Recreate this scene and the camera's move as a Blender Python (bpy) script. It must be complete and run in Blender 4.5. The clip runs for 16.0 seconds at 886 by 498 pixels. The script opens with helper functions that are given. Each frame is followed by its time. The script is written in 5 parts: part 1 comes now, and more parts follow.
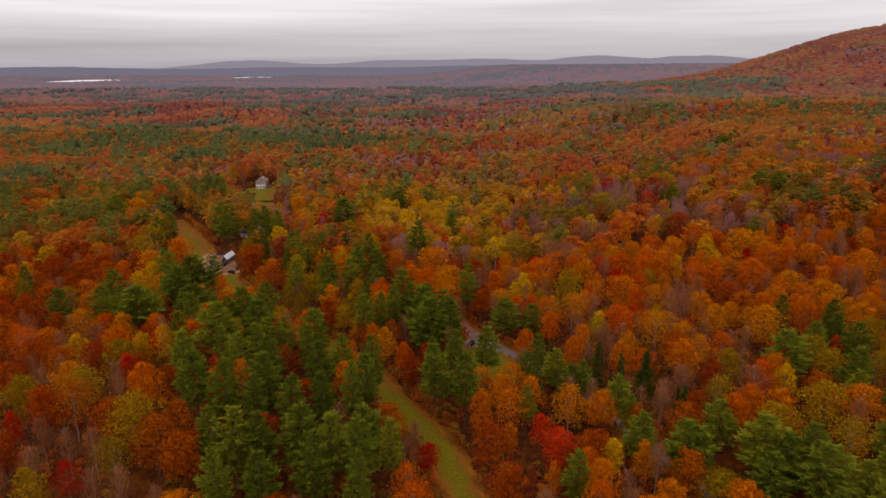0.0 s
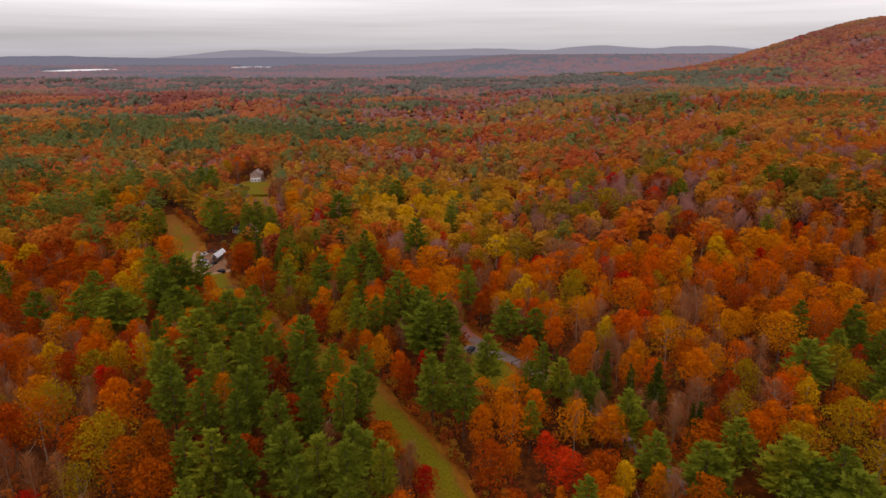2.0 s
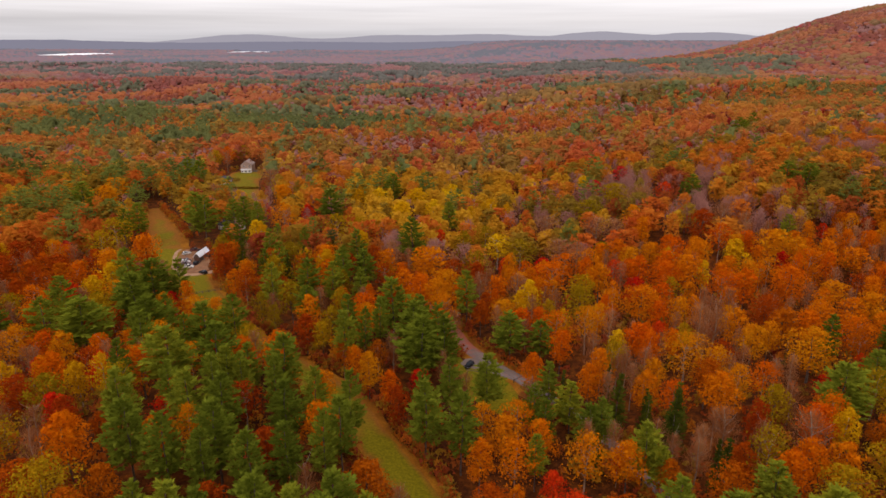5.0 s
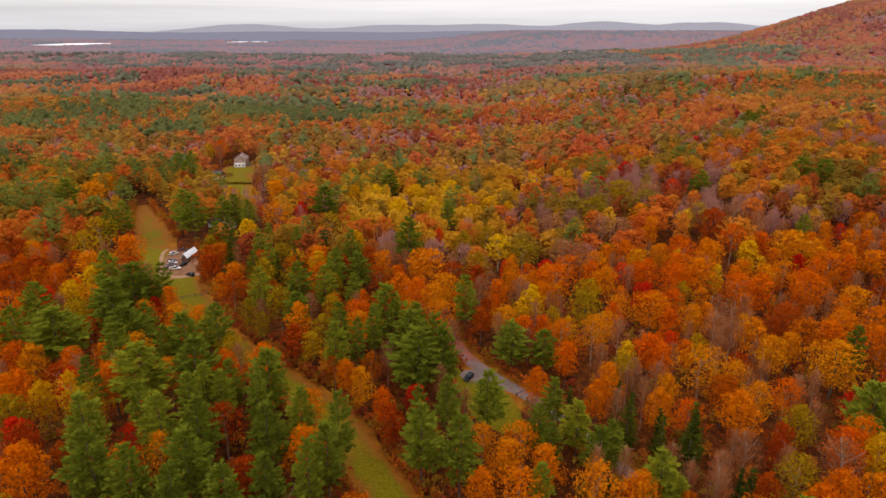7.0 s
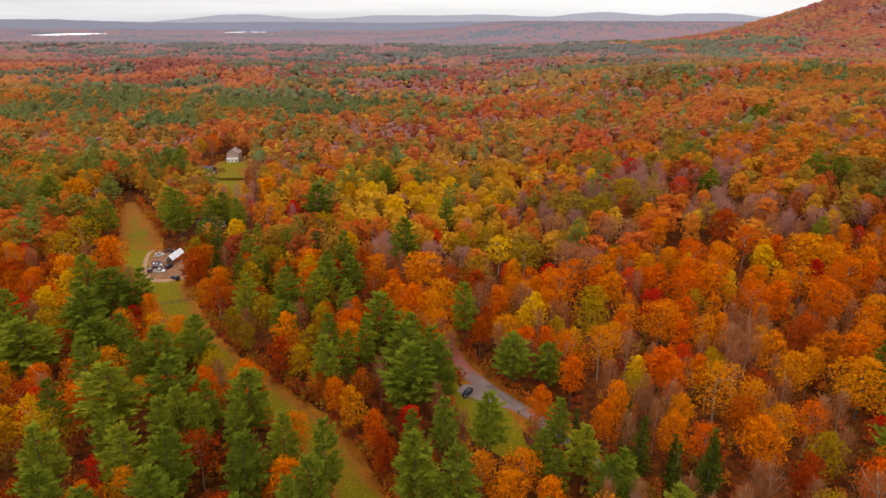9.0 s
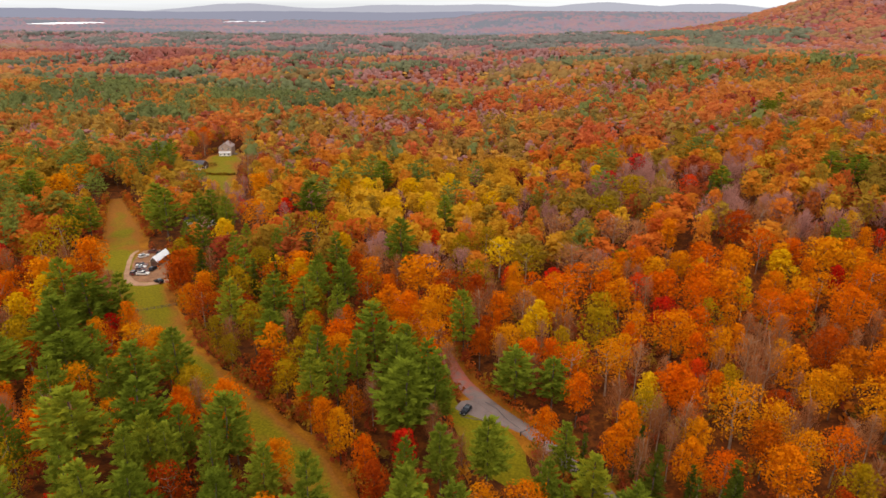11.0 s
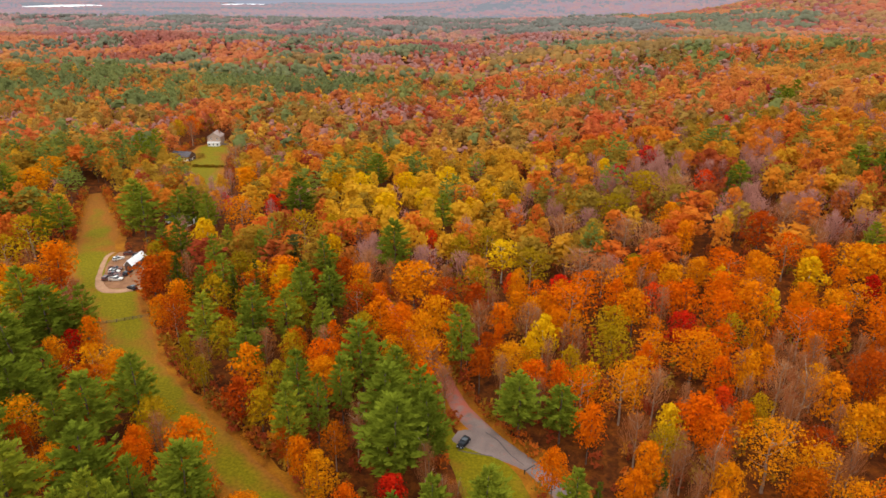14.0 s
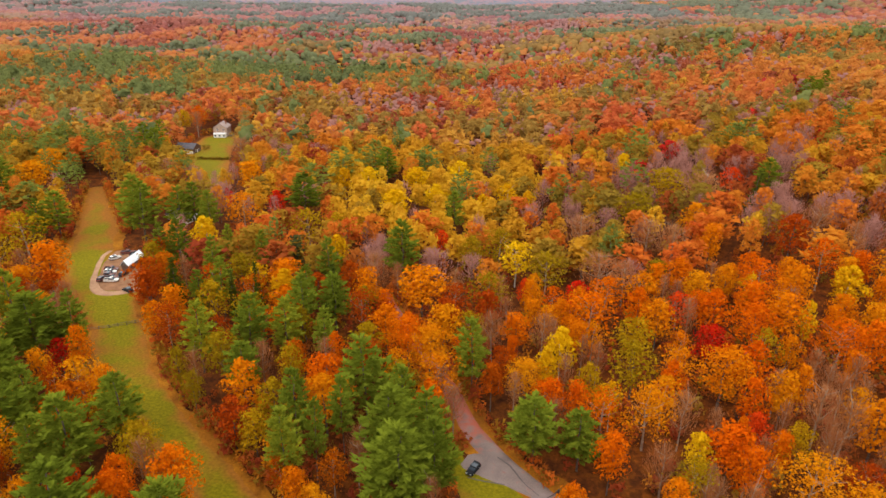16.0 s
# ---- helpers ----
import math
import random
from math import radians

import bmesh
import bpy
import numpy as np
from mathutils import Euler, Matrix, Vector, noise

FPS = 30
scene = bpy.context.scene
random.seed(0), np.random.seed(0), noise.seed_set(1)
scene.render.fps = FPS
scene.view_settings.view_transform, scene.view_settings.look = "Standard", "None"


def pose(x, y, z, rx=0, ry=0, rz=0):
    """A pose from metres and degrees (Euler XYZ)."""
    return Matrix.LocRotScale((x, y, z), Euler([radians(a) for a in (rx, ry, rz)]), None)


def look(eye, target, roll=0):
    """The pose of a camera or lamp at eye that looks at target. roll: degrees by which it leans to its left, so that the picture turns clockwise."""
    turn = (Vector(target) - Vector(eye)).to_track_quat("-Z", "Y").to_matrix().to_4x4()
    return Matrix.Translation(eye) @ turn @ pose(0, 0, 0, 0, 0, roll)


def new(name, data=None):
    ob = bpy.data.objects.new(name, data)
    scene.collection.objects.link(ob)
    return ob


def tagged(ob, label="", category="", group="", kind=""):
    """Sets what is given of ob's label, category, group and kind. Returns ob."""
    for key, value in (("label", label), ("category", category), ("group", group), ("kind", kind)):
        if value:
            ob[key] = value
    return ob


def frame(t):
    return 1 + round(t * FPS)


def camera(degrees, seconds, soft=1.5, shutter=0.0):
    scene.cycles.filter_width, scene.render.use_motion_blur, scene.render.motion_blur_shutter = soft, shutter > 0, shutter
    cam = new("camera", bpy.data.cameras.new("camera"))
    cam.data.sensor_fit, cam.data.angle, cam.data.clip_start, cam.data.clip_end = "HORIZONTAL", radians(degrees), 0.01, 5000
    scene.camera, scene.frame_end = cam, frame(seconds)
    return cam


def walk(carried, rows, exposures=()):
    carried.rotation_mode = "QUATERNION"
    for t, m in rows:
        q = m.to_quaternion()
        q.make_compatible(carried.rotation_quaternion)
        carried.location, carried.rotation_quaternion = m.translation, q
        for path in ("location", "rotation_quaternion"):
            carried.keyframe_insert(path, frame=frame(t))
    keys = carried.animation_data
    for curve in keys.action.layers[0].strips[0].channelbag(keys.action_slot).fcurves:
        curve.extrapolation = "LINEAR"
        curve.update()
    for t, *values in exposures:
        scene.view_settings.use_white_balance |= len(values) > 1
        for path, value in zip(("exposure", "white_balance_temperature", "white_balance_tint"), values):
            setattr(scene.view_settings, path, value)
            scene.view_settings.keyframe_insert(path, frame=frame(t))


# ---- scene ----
cam = camera(69.4, 16.0, soft=1.55)
PATH = [
    (0, (-1.973, -1.534, 114.892), (-1.986, 0.386, 114.33), -0.2),
    (0.5, (-1.851, 2.101, 114.897), (-1.864, 4.018, 114.328), -0.2),
    (1, (-1.725, 5.753, 114.905), (-1.738, 7.668, 114.329), -0.1),
    (1.5, (-1.627, 9.434, 114.898), (-1.639, 11.347, 114.315), -0.1),
    (2, (-1.512, 13.193, 114.902), (-1.525, 15.104, 114.312), -0.1),
    (2.5, (-1.329, 17.031, 114.907), (-1.343, 18.94, 114.31), -0.0),
    (3, (-1.155, 20.858, 114.883), (-1.169, 22.764, 114.28), 0.0),
    (3.5, (-1.006, 24.748, 114.87), (-1.019, 26.652, 114.261), 0.0),
    (4, (-0.833, 28.636, 114.865), (-0.845, 30.538, 114.249), 0.1),
    (6.5, (-0.033, 47.62, 114.948), (-0.045, 49.512, 114.299), 0.2),
    (7, (0.15, 51.432, 114.947), (0.138, 53.321, 114.291), 0.2),
    (7.5, (0.313, 55.241, 114.938), (0.301, 57.129, 114.276), 0.2),
    (8, (0.508, 59.076, 114.901), (0.497, 60.961, 114.232), 0.3),
    (8.5, (0.707, 62.957, 114.851), (0.696, 64.839, 114.176), 0.3),
    (9, (0.868, 66.878, 114.807), (0.857, 68.759, 114.126), 0.3),
    (11.5, (1.658, 86.078, 114.282), (1.648, 87.946, 113.568), 0.5),
    (12, (1.844, 89.919, 114.205), (1.834, 91.784, 113.484), 0.5),
    (12.5, (2.108, 93.753, 114.125), (2.098, 95.616, 113.396), 0.5),
    (13, (2.36, 97.541, 114.042), (2.35, 99.4, 113.306), 0.5),
    (13.5, (2.674, 101.35, 113.973), (2.662, 103.206, 113.23), 0.5),
    (14, (2.994, 105.1, 113.927), (2.98, 106.953, 113.176), 0.5),
    (14.5, (3.249, 108.852, 113.892), (3.232, 110.702, 113.133), 0.4),
    (15, (3.346, 112.576, 113.867), (3.324, 114.422, 113.099), 0.5),
    (15.5, (3.348, 116.296, 113.845), (3.31, 118.138, 113.067), 0.5),
    (16, (3.352, 120.037, 113.83), (3.301, 121.875, 113.044), 0.5),
]
walk(cam, [(t, look(eye, target, roll)) for t, eye, target, roll in PATH], [(0, -0.38, 6750, 24), (3.5, -0.03, 6750, 22), (7, 0.31, 6700, 19), (9, 0.48, 6700, 16), (12.5, 0.78, 6600, 11), (16, 0.96, 6480, 8)])

# ---- light ----
SUN_ELEV, SUN_TURN = radians(50), radians(200)
world = bpy.data.worlds.new("overcast")
scene.world = world
world.use_nodes = True
wn = world.node_tree.nodes
wl = world.node_tree.links
wn.clear()
w_out = wn.new("ShaderNodeOutputWorld")
w_bg = wn.new("ShaderNodeBackground")
w_sky = wn.new("ShaderNodeTexSky")
w_sky.sky_type = "NISHITA"
w_sky.sun_disc = False
w_sky.sun_elevation, w_sky.sun_rotation = SUN_ELEV, SUN_TURN
w_scale = wn.new("ShaderNodeVectorMath")
w_scale.operation = "SCALE"
w_scale.inputs["Scale"].default_value = 0.10
wl.new(w_sky.outputs["Color"], w_scale.inputs[0])
w_co = wn.new("ShaderNodeTexCoord")
w_map = wn.new("ShaderNodeMapping")
w_map.inputs["Scale"].default_value = (0.8, 0.8, 22.0)
w_map.inputs["Rotation"].default_value = (radians(0.9), radians(-1.2), 0)
wl.new(w_co.outputs["Generated"], w_map.inputs["Vector"])
w_noise = wn.new("ShaderNodeTexNoise")
w_noise.inputs["Scale"].default_value = 1.5
w_noise.inputs["Detail"].default_value = 4
w_noise.inputs["Roughness"].default_value = 0.55
wl.new(w_map.outputs["Vector"], w_noise.inputs["Vector"])
w_ramp = wn.new("ShaderNodeValToRGB")
w_ramp.color_ramp.elements[0].position = 0.33
w_ramp.color_ramp.elements[0].color = (0.675, 0.702, 0.700, 1)
w_ramp.color_ramp.elements[1].position = 0.66
w_ramp.color_ramp.elements[1].color = (0.965, 1.0, 0.99, 1)
wl.new(w_noise.outputs["Fac"], w_ramp.inputs["Fac"])
w_mix = wn.new("ShaderNodeMixRGB")
w_mix.inputs["Fac"].default_value = 0.95
wl.new(w_scale.outputs["Vector"], w_mix.inputs["Color1"])
wl.new(w_ramp.outputs["Color"], w_mix.inputs["Color2"])
w_sep = wn.new("ShaderNodeSeparateXYZ")
wl.new(w_co.outputs["Generated"], w_sep.inputs[0])
w_low = wn.new("ShaderNodeValToRGB")
w_low.color_ramp.elements[0].color = (0.68, 0.69, 0.71, 1)
w_low.color_ramp.elements[1].color = (1.45, 1.43, 1.42, 1)
for w_at, w_grey in ((0.022, 0.74), (0.05, 1.08), (0.095, 1.40), (0.25, 1.30)):
    w_low.color_ramp.elements.new(w_at).color = (w_grey, w_grey, w_grey, 1)
wl.new(w_sep.outputs["Z"], w_low.inputs["Fac"])
w_mul = wn.new("ShaderNodeMixRGB")
w_mul.blend_type = "MULTIPLY"
w_mul.inputs["Fac"].default_value = 1.0
wl.new(w_mix.outputs["Color"], w_mul.inputs["Color1"])
wl.new(w_low.outputs["Color"], w_mul.inputs["Color2"])
wl.new(w_mul.outputs["Color"], w_bg.inputs["Color"])
w_bg.inputs["Strength"].default_value = 1.0
wl.new(w_bg.outputs["Background"], w_out.inputs["Surface"])

sun = new("sun", bpy.data.lights.new("sun", "SUN"))
sun.data.energy = 0.7
sun.data.angle = radians(35)
sun.data.color = (1.0, 0.95, 0.88)
sun.matrix_world = look((0, 0, 400), (math.sin(SUN_TURN) * -200, math.cos(SUN_TURN) * -200, 400 - 200 * math.tan(SUN_ELEV)))


# ---- materials ----
def nodes_of(name):
    m = bpy.data.materials.new(name)
    m.use_nodes = True
    n = m.node_tree.nodes
    n.clear()
    return m, n, m.node_tree.links


def ramp_node(n, stops):
    r = n.new("ShaderNodeValToRGB")
    e = r.color_ramp.elements
    while len(e) < len(stops):
        e.new(0.5)
    for k, (p, c) in enumerate(stops):
        e[k].position = p
        e[k].color = (*c, 1)
    return r


def mixed(n, l, kind, fac, a, b):
    x = n.new("ShaderNodeMixRGB")
    x.blend_type = kind
    for key, v in (("Fac", fac), ("Color1", a), ("Color2", b)):
        if isinstance(v, (int, float)):
            x.inputs[key].default_value = v
        elif isinstance(v, tuple):
            x.inputs[key].default_value = (*v, 1)
        else:
            l.new(v, x.inputs[key])
    return x.outputs["Color"]


def foliage(name, stops, joined=False, translucent=0.46, spread=0.5):
    """Leaves: hue from tree to tree, patches inside a crown, and leaf spray to leaf spray."""
    m, n, l = nodes_of(name)
    geo = n.new("ShaderNodeNewGeometry")
    if joined:
        tree = n.new("ShaderNodeAttribute")
        tree.attribute_name = "tint"
        hue = tree.outputs["Fac"]
    else:
        hue = n.new("ShaderNodeObjectInfo").outputs["Random"]
    co = n.new("ShaderNodeTexCoord")
    patch = n.new("ShaderNodeTexNoise")
    patch.inputs["Scale"].default_value = 0.28 if not joined else 0.2
    patch.inputs["Detail"].default_value = 2
    l.new(co.outputs["Object"], patch.inputs["Vector"])
    a = n.new("ShaderNodeMath")
    a.operation = "MULTIPLY_ADD"
    a.inputs[1].default_value = spread
    l.new(patch.outputs["Fac"], a.inputs[0])
    b = n.new("ShaderNodeMath")
    b.operation = "MULTIPLY_ADD"
    b.inputs[1].default_value = 0.75
    b.inputs[2].default_value = -0.5 * spread + 0.05
    l.new(hue, b.inputs[0])
    l.new(b.outputs[0], a.inputs[2])
    c = n.new("ShaderNodeMath")
    c.operation = "MULTIPLY_ADD"
    c.inputs[1].default_value = 0.05 if joined else 0.14
    l.new(geo.outputs["Random Per Island"], c.inputs[0])
    l.new(a.outputs[0], c.inputs[2])
    r = ramp_node(n, stops)
    l.new(c.outputs[0], r.inputs["Fac"])
    value = n.new("ShaderNodeMapRange")
    value.inputs["To Min"].default_value = 0.95 if joined else 0.84
    value.inputs["To Max"].default_value = 1.12 if joined else 1.08
    l.new(geo.outputs["Random Per Island"], value.inputs["Value"])
    hsv = n.new("ShaderNodeHueSaturation")
    l.new(r.outputs["Color"], hsv.inputs["Color"])
    l.new(value.outputs[0], hsv.inputs["Value"])
    d = n.new("ShaderNodeBsdfDiffuse")
    t = n.new("ShaderNodeBsdfTranslucent")
    l.new(hsv.outputs["Color"], d.inputs["Color"])
    l.new(hsv.outputs["Color"], t.inputs["Color"])
    x = n.new("ShaderNodeMixShader")
    x.inputs["Fac"].default_value = translucent
    l.new(d.outputs[0], x.inputs[1])
    l.new(t.outputs[0], x.inputs[2])
    o = n.new("ShaderNodeOutputMaterial")
    l.new(x.outputs[0], o.inputs["Surface"])
    return m


def surface(name, dark, light, scale=1.0, rough=0.85, metal=0.0, bump=0.2, fine=8.0):
    """A plain solid with stains at one scale and grain at another."""
    m, n, l = nodes_of(name)
    co = n.new("ShaderNodeTexCoord")
    big, small = n.new("ShaderNodeTexNoise"), n.new("ShaderNodeTexNoise")
    big.inputs["Scale"].default_value = scale
    big.inputs["Detail"].default_value = 4
    small.inputs["Scale"].default_value = scale * fine
    small.inputs["Detail"].default_value = 5
    for k in (big, small):
        l.new(co.outputs["Object"], k.inputs["Vector"])
    mean = n.new("ShaderNodeMath")
    mean.operation = "MULTIPLY_ADD"
    mean.inputs[1].default_value = 0.45
    l.new(small.outputs["Fac"], mean.inputs[0])
    half = n.new("ShaderNodeMath")
    half.operation = "MULTIPLY"
    half.inputs[1].default_value = 0.55
    l.new(big.outputs["Fac"], half.inputs[0])
    l.new(half.outputs[0], mean.inputs[2])
    r = ramp_node(n, [(0.34, dark), (0.66, light)])
    l.new(mean.outputs[0], r.inputs["Fac"])
    p = n.new("ShaderNodeBsdfPrincipled")
    p.inputs["Roughness"].default_value = rough
    p.inputs["Specular IOR Level"].default_value = 0.5 if rough < 0.7 else 0.12
    p.inputs["Metallic"].default_value = metal
    l.new(r.outputs["Color"], p.inputs["Base Color"])
    if bump:
        b = n.new("ShaderNodeBump")
        b.inputs["Strength"].default_value = bump
        b.inputs["Distance"].default_value = 0.05
        l.new(small.outputs["Fac"], b.inputs["Height"])
        l.new(b.outputs["Normal"], p.inputs["Normal"])
    o = n.new("ShaderNodeOutputMaterial")
    l.new(p.outputs[0], o.inputs["Surface"])
    return m


PALETTE = {
    "pine": [(0.0, (0.098, 0.118, 0.010)), (0.45, (0.158, 0.178, 0.014)), (0.8, (0.212, 0.220, 0.016)), (1.0, (0.285, 0.238, 0.012))],
    "spruce": [(0.0, (0.036, 0.049, 0.006)), (1.0, (0.095, 0.097, 0.009))],
    "orange": [(0.0, (0.549, 0.071, 0.002)), (0.35, (0.572, 0.119, 0.002)), (0.7, (0.572, 0.166, 0.003)), (1.0, (0.545, 0.212, 0.004))],
    "rust": [(0.0, (0.290, 0.027, 0.004)), (0.5, (0.365, 0.060, 0.003)), (1.0, (0.420, 0.106, 0.003))],
    "red": [(0.0, (0.324, 0.010, 0.005)), (0.5, (0.558, 0.018, 0.005)), (1.0, (0.612, 0.069, 0.006))],
    "gold": [(0.0, (0.485, 0.209, 0.004)), (0.5, (0.595, 0.305, 0.004)), (1.0, (0.650, 0.383, 0.007))],
    "olive": [(0.0, (0.200, 0.126, 0.005)), (0.5, (0.320, 0.178, 0.005)), (1.0, (0.430, 0.218, 0.005))],
    "bare": [(0.0, (0.299, 0.107, 0.068)), (0.6, (0.372, 0.149, 0.096)), (1.0, (0.417, 0.188, 0.127))],
}
LEAF = {k: foliage(k + "_leaves", v, translucent=0.28) for k, v in PALETTE.items()}


def hazed(stops, fallen, grey):
    """The same leaves with distance haze painted in: the share fallen turns to haze grey."""
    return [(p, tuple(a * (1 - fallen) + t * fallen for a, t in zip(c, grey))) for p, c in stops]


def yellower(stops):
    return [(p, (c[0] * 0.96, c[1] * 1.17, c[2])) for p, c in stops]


# share of haze grey painted into the leaf colours, by band of woods
HAZE_SHARE = {1: 0.07, 2: 0.17, 3: 0.26, 4: 0.32, 5: 0.38, 6: 0.44, 7: 0.60, 8: 0.74, 9: 0.40}


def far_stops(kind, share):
    """Leaf colours of a kind with that share of distance haze painted in."""
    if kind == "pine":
        return hazed(PALETTE[kind], min(0.94, share * 1.7), (0.195, 0.185, 0.17))
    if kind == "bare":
        return hazed(PALETTE[kind], min(0.9, share + 0.25), (0.40, 0.222, 0.215))
    return hazed(yellower(PALETTE[kind]) if kind in ("orange", "rust") else PALETTE[kind], share, (0.338, 0.194, 0.210) if share < 0.45 else (0.335, 0.218, 0.245))


LEAF_FAR = {n: {k: foliage(f"{k}_leaves_{n}", far_stops(k, s), joined=True, translucent=0.46) for k in PALETTE} for n, s in HAZE_SHARE.items()}
BARK = surface("bark", (0.045, 0.030, 0.022), (0.16, 0.115, 0.085), 1.5, 0.95, bump=0.6)
GREY_BARK = surface("grey_bark", (0.15, 0.095, 0.062), (0.37, 0.25, 0.17), 1.2, 0.95, bump=0.4)
BIRCH_BARK = surface("pale_bark", (0.22, 0.16, 0.12), (0.46, 0.38, 0.30), 1.2, 0.9, bump=0.4)
TWIG = foliage("twigs", [(0.0, (0.27, 0.094, 0.034)), (0.6, (0.35, 0.132, 0.048)), (1.0, (0.41, 0.172, 0.068))], translucent=0.0)
DIRT = surface("dirt", (0.25, 0.13, 0.075), (0.41, 0.235, 0.14), 0.35, 0.95, bump=0.3, fine=12)


def asphalt_material():
    """Worn pale asphalt; fallen red leaves lie on it where trees hang over the lane."""
    m, n, l = nodes_of("asphalt")
    co = n.new("ShaderNodeTexCoord")
    big, fine, leaves = n.new("ShaderNodeTexNoise"), n.new("ShaderNodeTexNoise"), n.new("ShaderNodeTexNoise")
    for k, s, d in ((big, 0.25, 4), (fine, 6.0, 5), (leaves, 0.5, 6)):
        k.inputs["Scale"].default_value, k.inputs["Detail"].default_value = s, d
        l.new(co.outputs["Object"], k.inputs["Vector"])
    c = ramp_node(n, [(0.30, (0.155, 0.110, 0.098)), (0.48, (0.192, 0.137, 0.122)), (0.7, (0.225, 0.162, 0.146))])
    l.new(big.outputs["Fac"], c.inputs["Fac"])
    g = ramp_node(n, [(0.3, (0.8, 0.8, 0.8)), (0.7, (1.1, 1.1, 1.1))])
    l.new(fine.outputs["Fac"], g.inputs["Fac"])
    c = mixed(n, l, "MULTIPLY", 1.0, c.outputs["Color"], g.outputs["Color"])
    split = n.new("ShaderNodeSeparateXYZ")
    l.new(co.outputs["Object"], split.inputs[0])
    wooded = n.new("ShaderNodeMapRange")
    wooded.inputs["From Min"].default_value, wooded.inputs["From Max"].default_value = 247, 264
    wooded.inputs["To Min"].default_value, wooded.inputs["To Max"].default_value = -0.22, 0.16
    l.new(split.outputs["Y"], wooded.inputs["Value"])
    add = n.new("ShaderNodeMath")
    add.operation = "ADD"
    l.new(wooded.outputs[0], add.inputs[0])
    l.new(leaves.outputs["Fac"], add.inputs[1])
    edge = n.new("ShaderNodeAttribute")
    edge.attribute_name = "edge"
    rim = n.new("ShaderNodeMath")
    rim.operation = "MULTIPLY_ADD"
    rim.inputs[1].default_value = 0.16
    l.new(edge.outputs["Fac"], rim.inputs[0])
    l.new(add.outputs[0], rim.inputs[2])
    cover = ramp_node(n, [(0.42, (0, 0, 0)), (0.78, (0.9, 0.9, 0.9))])
    l.new(rim.outputs[0], cover.inputs["Fac"])
    c = mixed(n, l, "MIX", cover.outputs["Color"], c, (0.33, 0.078, 0.046))
    p = n.new("ShaderNodeBsdfPrincipled")
    p.inputs["Roughness"].default_value = 0.93
    p.inputs["Specular IOR Level"].default_value = 0.1
    l.new(c, p.inputs["Base Color"])
    o = n.new("ShaderNodeOutputMaterial")
    l.new(p.outputs[0], o.inputs["Surface"])
    return m


def litter_material():
    """Forest floor: fallen leaves in rust and orange over dark soil."""
    m, n, l = nodes_of("leaf_litter")
    co = n.new("ShaderNodeTexCoord")
    big, mid, small = n.new("ShaderNodeTexNoise"), n.new("ShaderNodeTexNoise"), n.new("ShaderNodeTexVoronoi")
    big.inputs["Scale"].default_value, mid.inputs["Scale"].default_value, small.inputs["Scale"].default_value = 0.02, 0.3, 1.6
    for k in (big, mid, small):
        l.new(co.outputs["Object"], k.inputs["Vector"])
    r = ramp_node(n, [(0.30, (0.050, 0.014, 0.004)), (0.5, (0.100, 0.027, 0.005)), (0.7, (0.175, 0.050, 0.006))])
    l.new(mid.outputs["Fac"], r.inputs["Fac"])
    s = ramp_node(n, [(0.2, (0.6, 0.6, 0.6)), (0.9, (1.25, 1.2, 1.1))])
    l.new(small.outputs["Color"], s.inputs["Fac"])
    c = mixed(n, l, "MULTIPLY", 0.8, r.outputs["Color"], s.outputs["Color"])
    b = ramp_node(n, [(0.35, (0.8, 0.8, 0.85)), (0.65, (1.15, 1.05, 0.95))])
    l.new(big.outputs["Fac"], b.inputs["Fac"])
    c = mixed(n, l, "MULTIPLY", 1.0, c, b.outputs["Color"])
    p = n.new("ShaderNodeBsdfPrincipled")
    p.inputs["Roughness"].default_value = 0.95
    p.inputs["Specular IOR Level"].default_value = 0.08
    l.new(c, p.inputs["Base Color"])
    o = n.new("ShaderNodeOutputMaterial")
    l.new(p.outputs[0], o.inputs["Surface"])
    return m


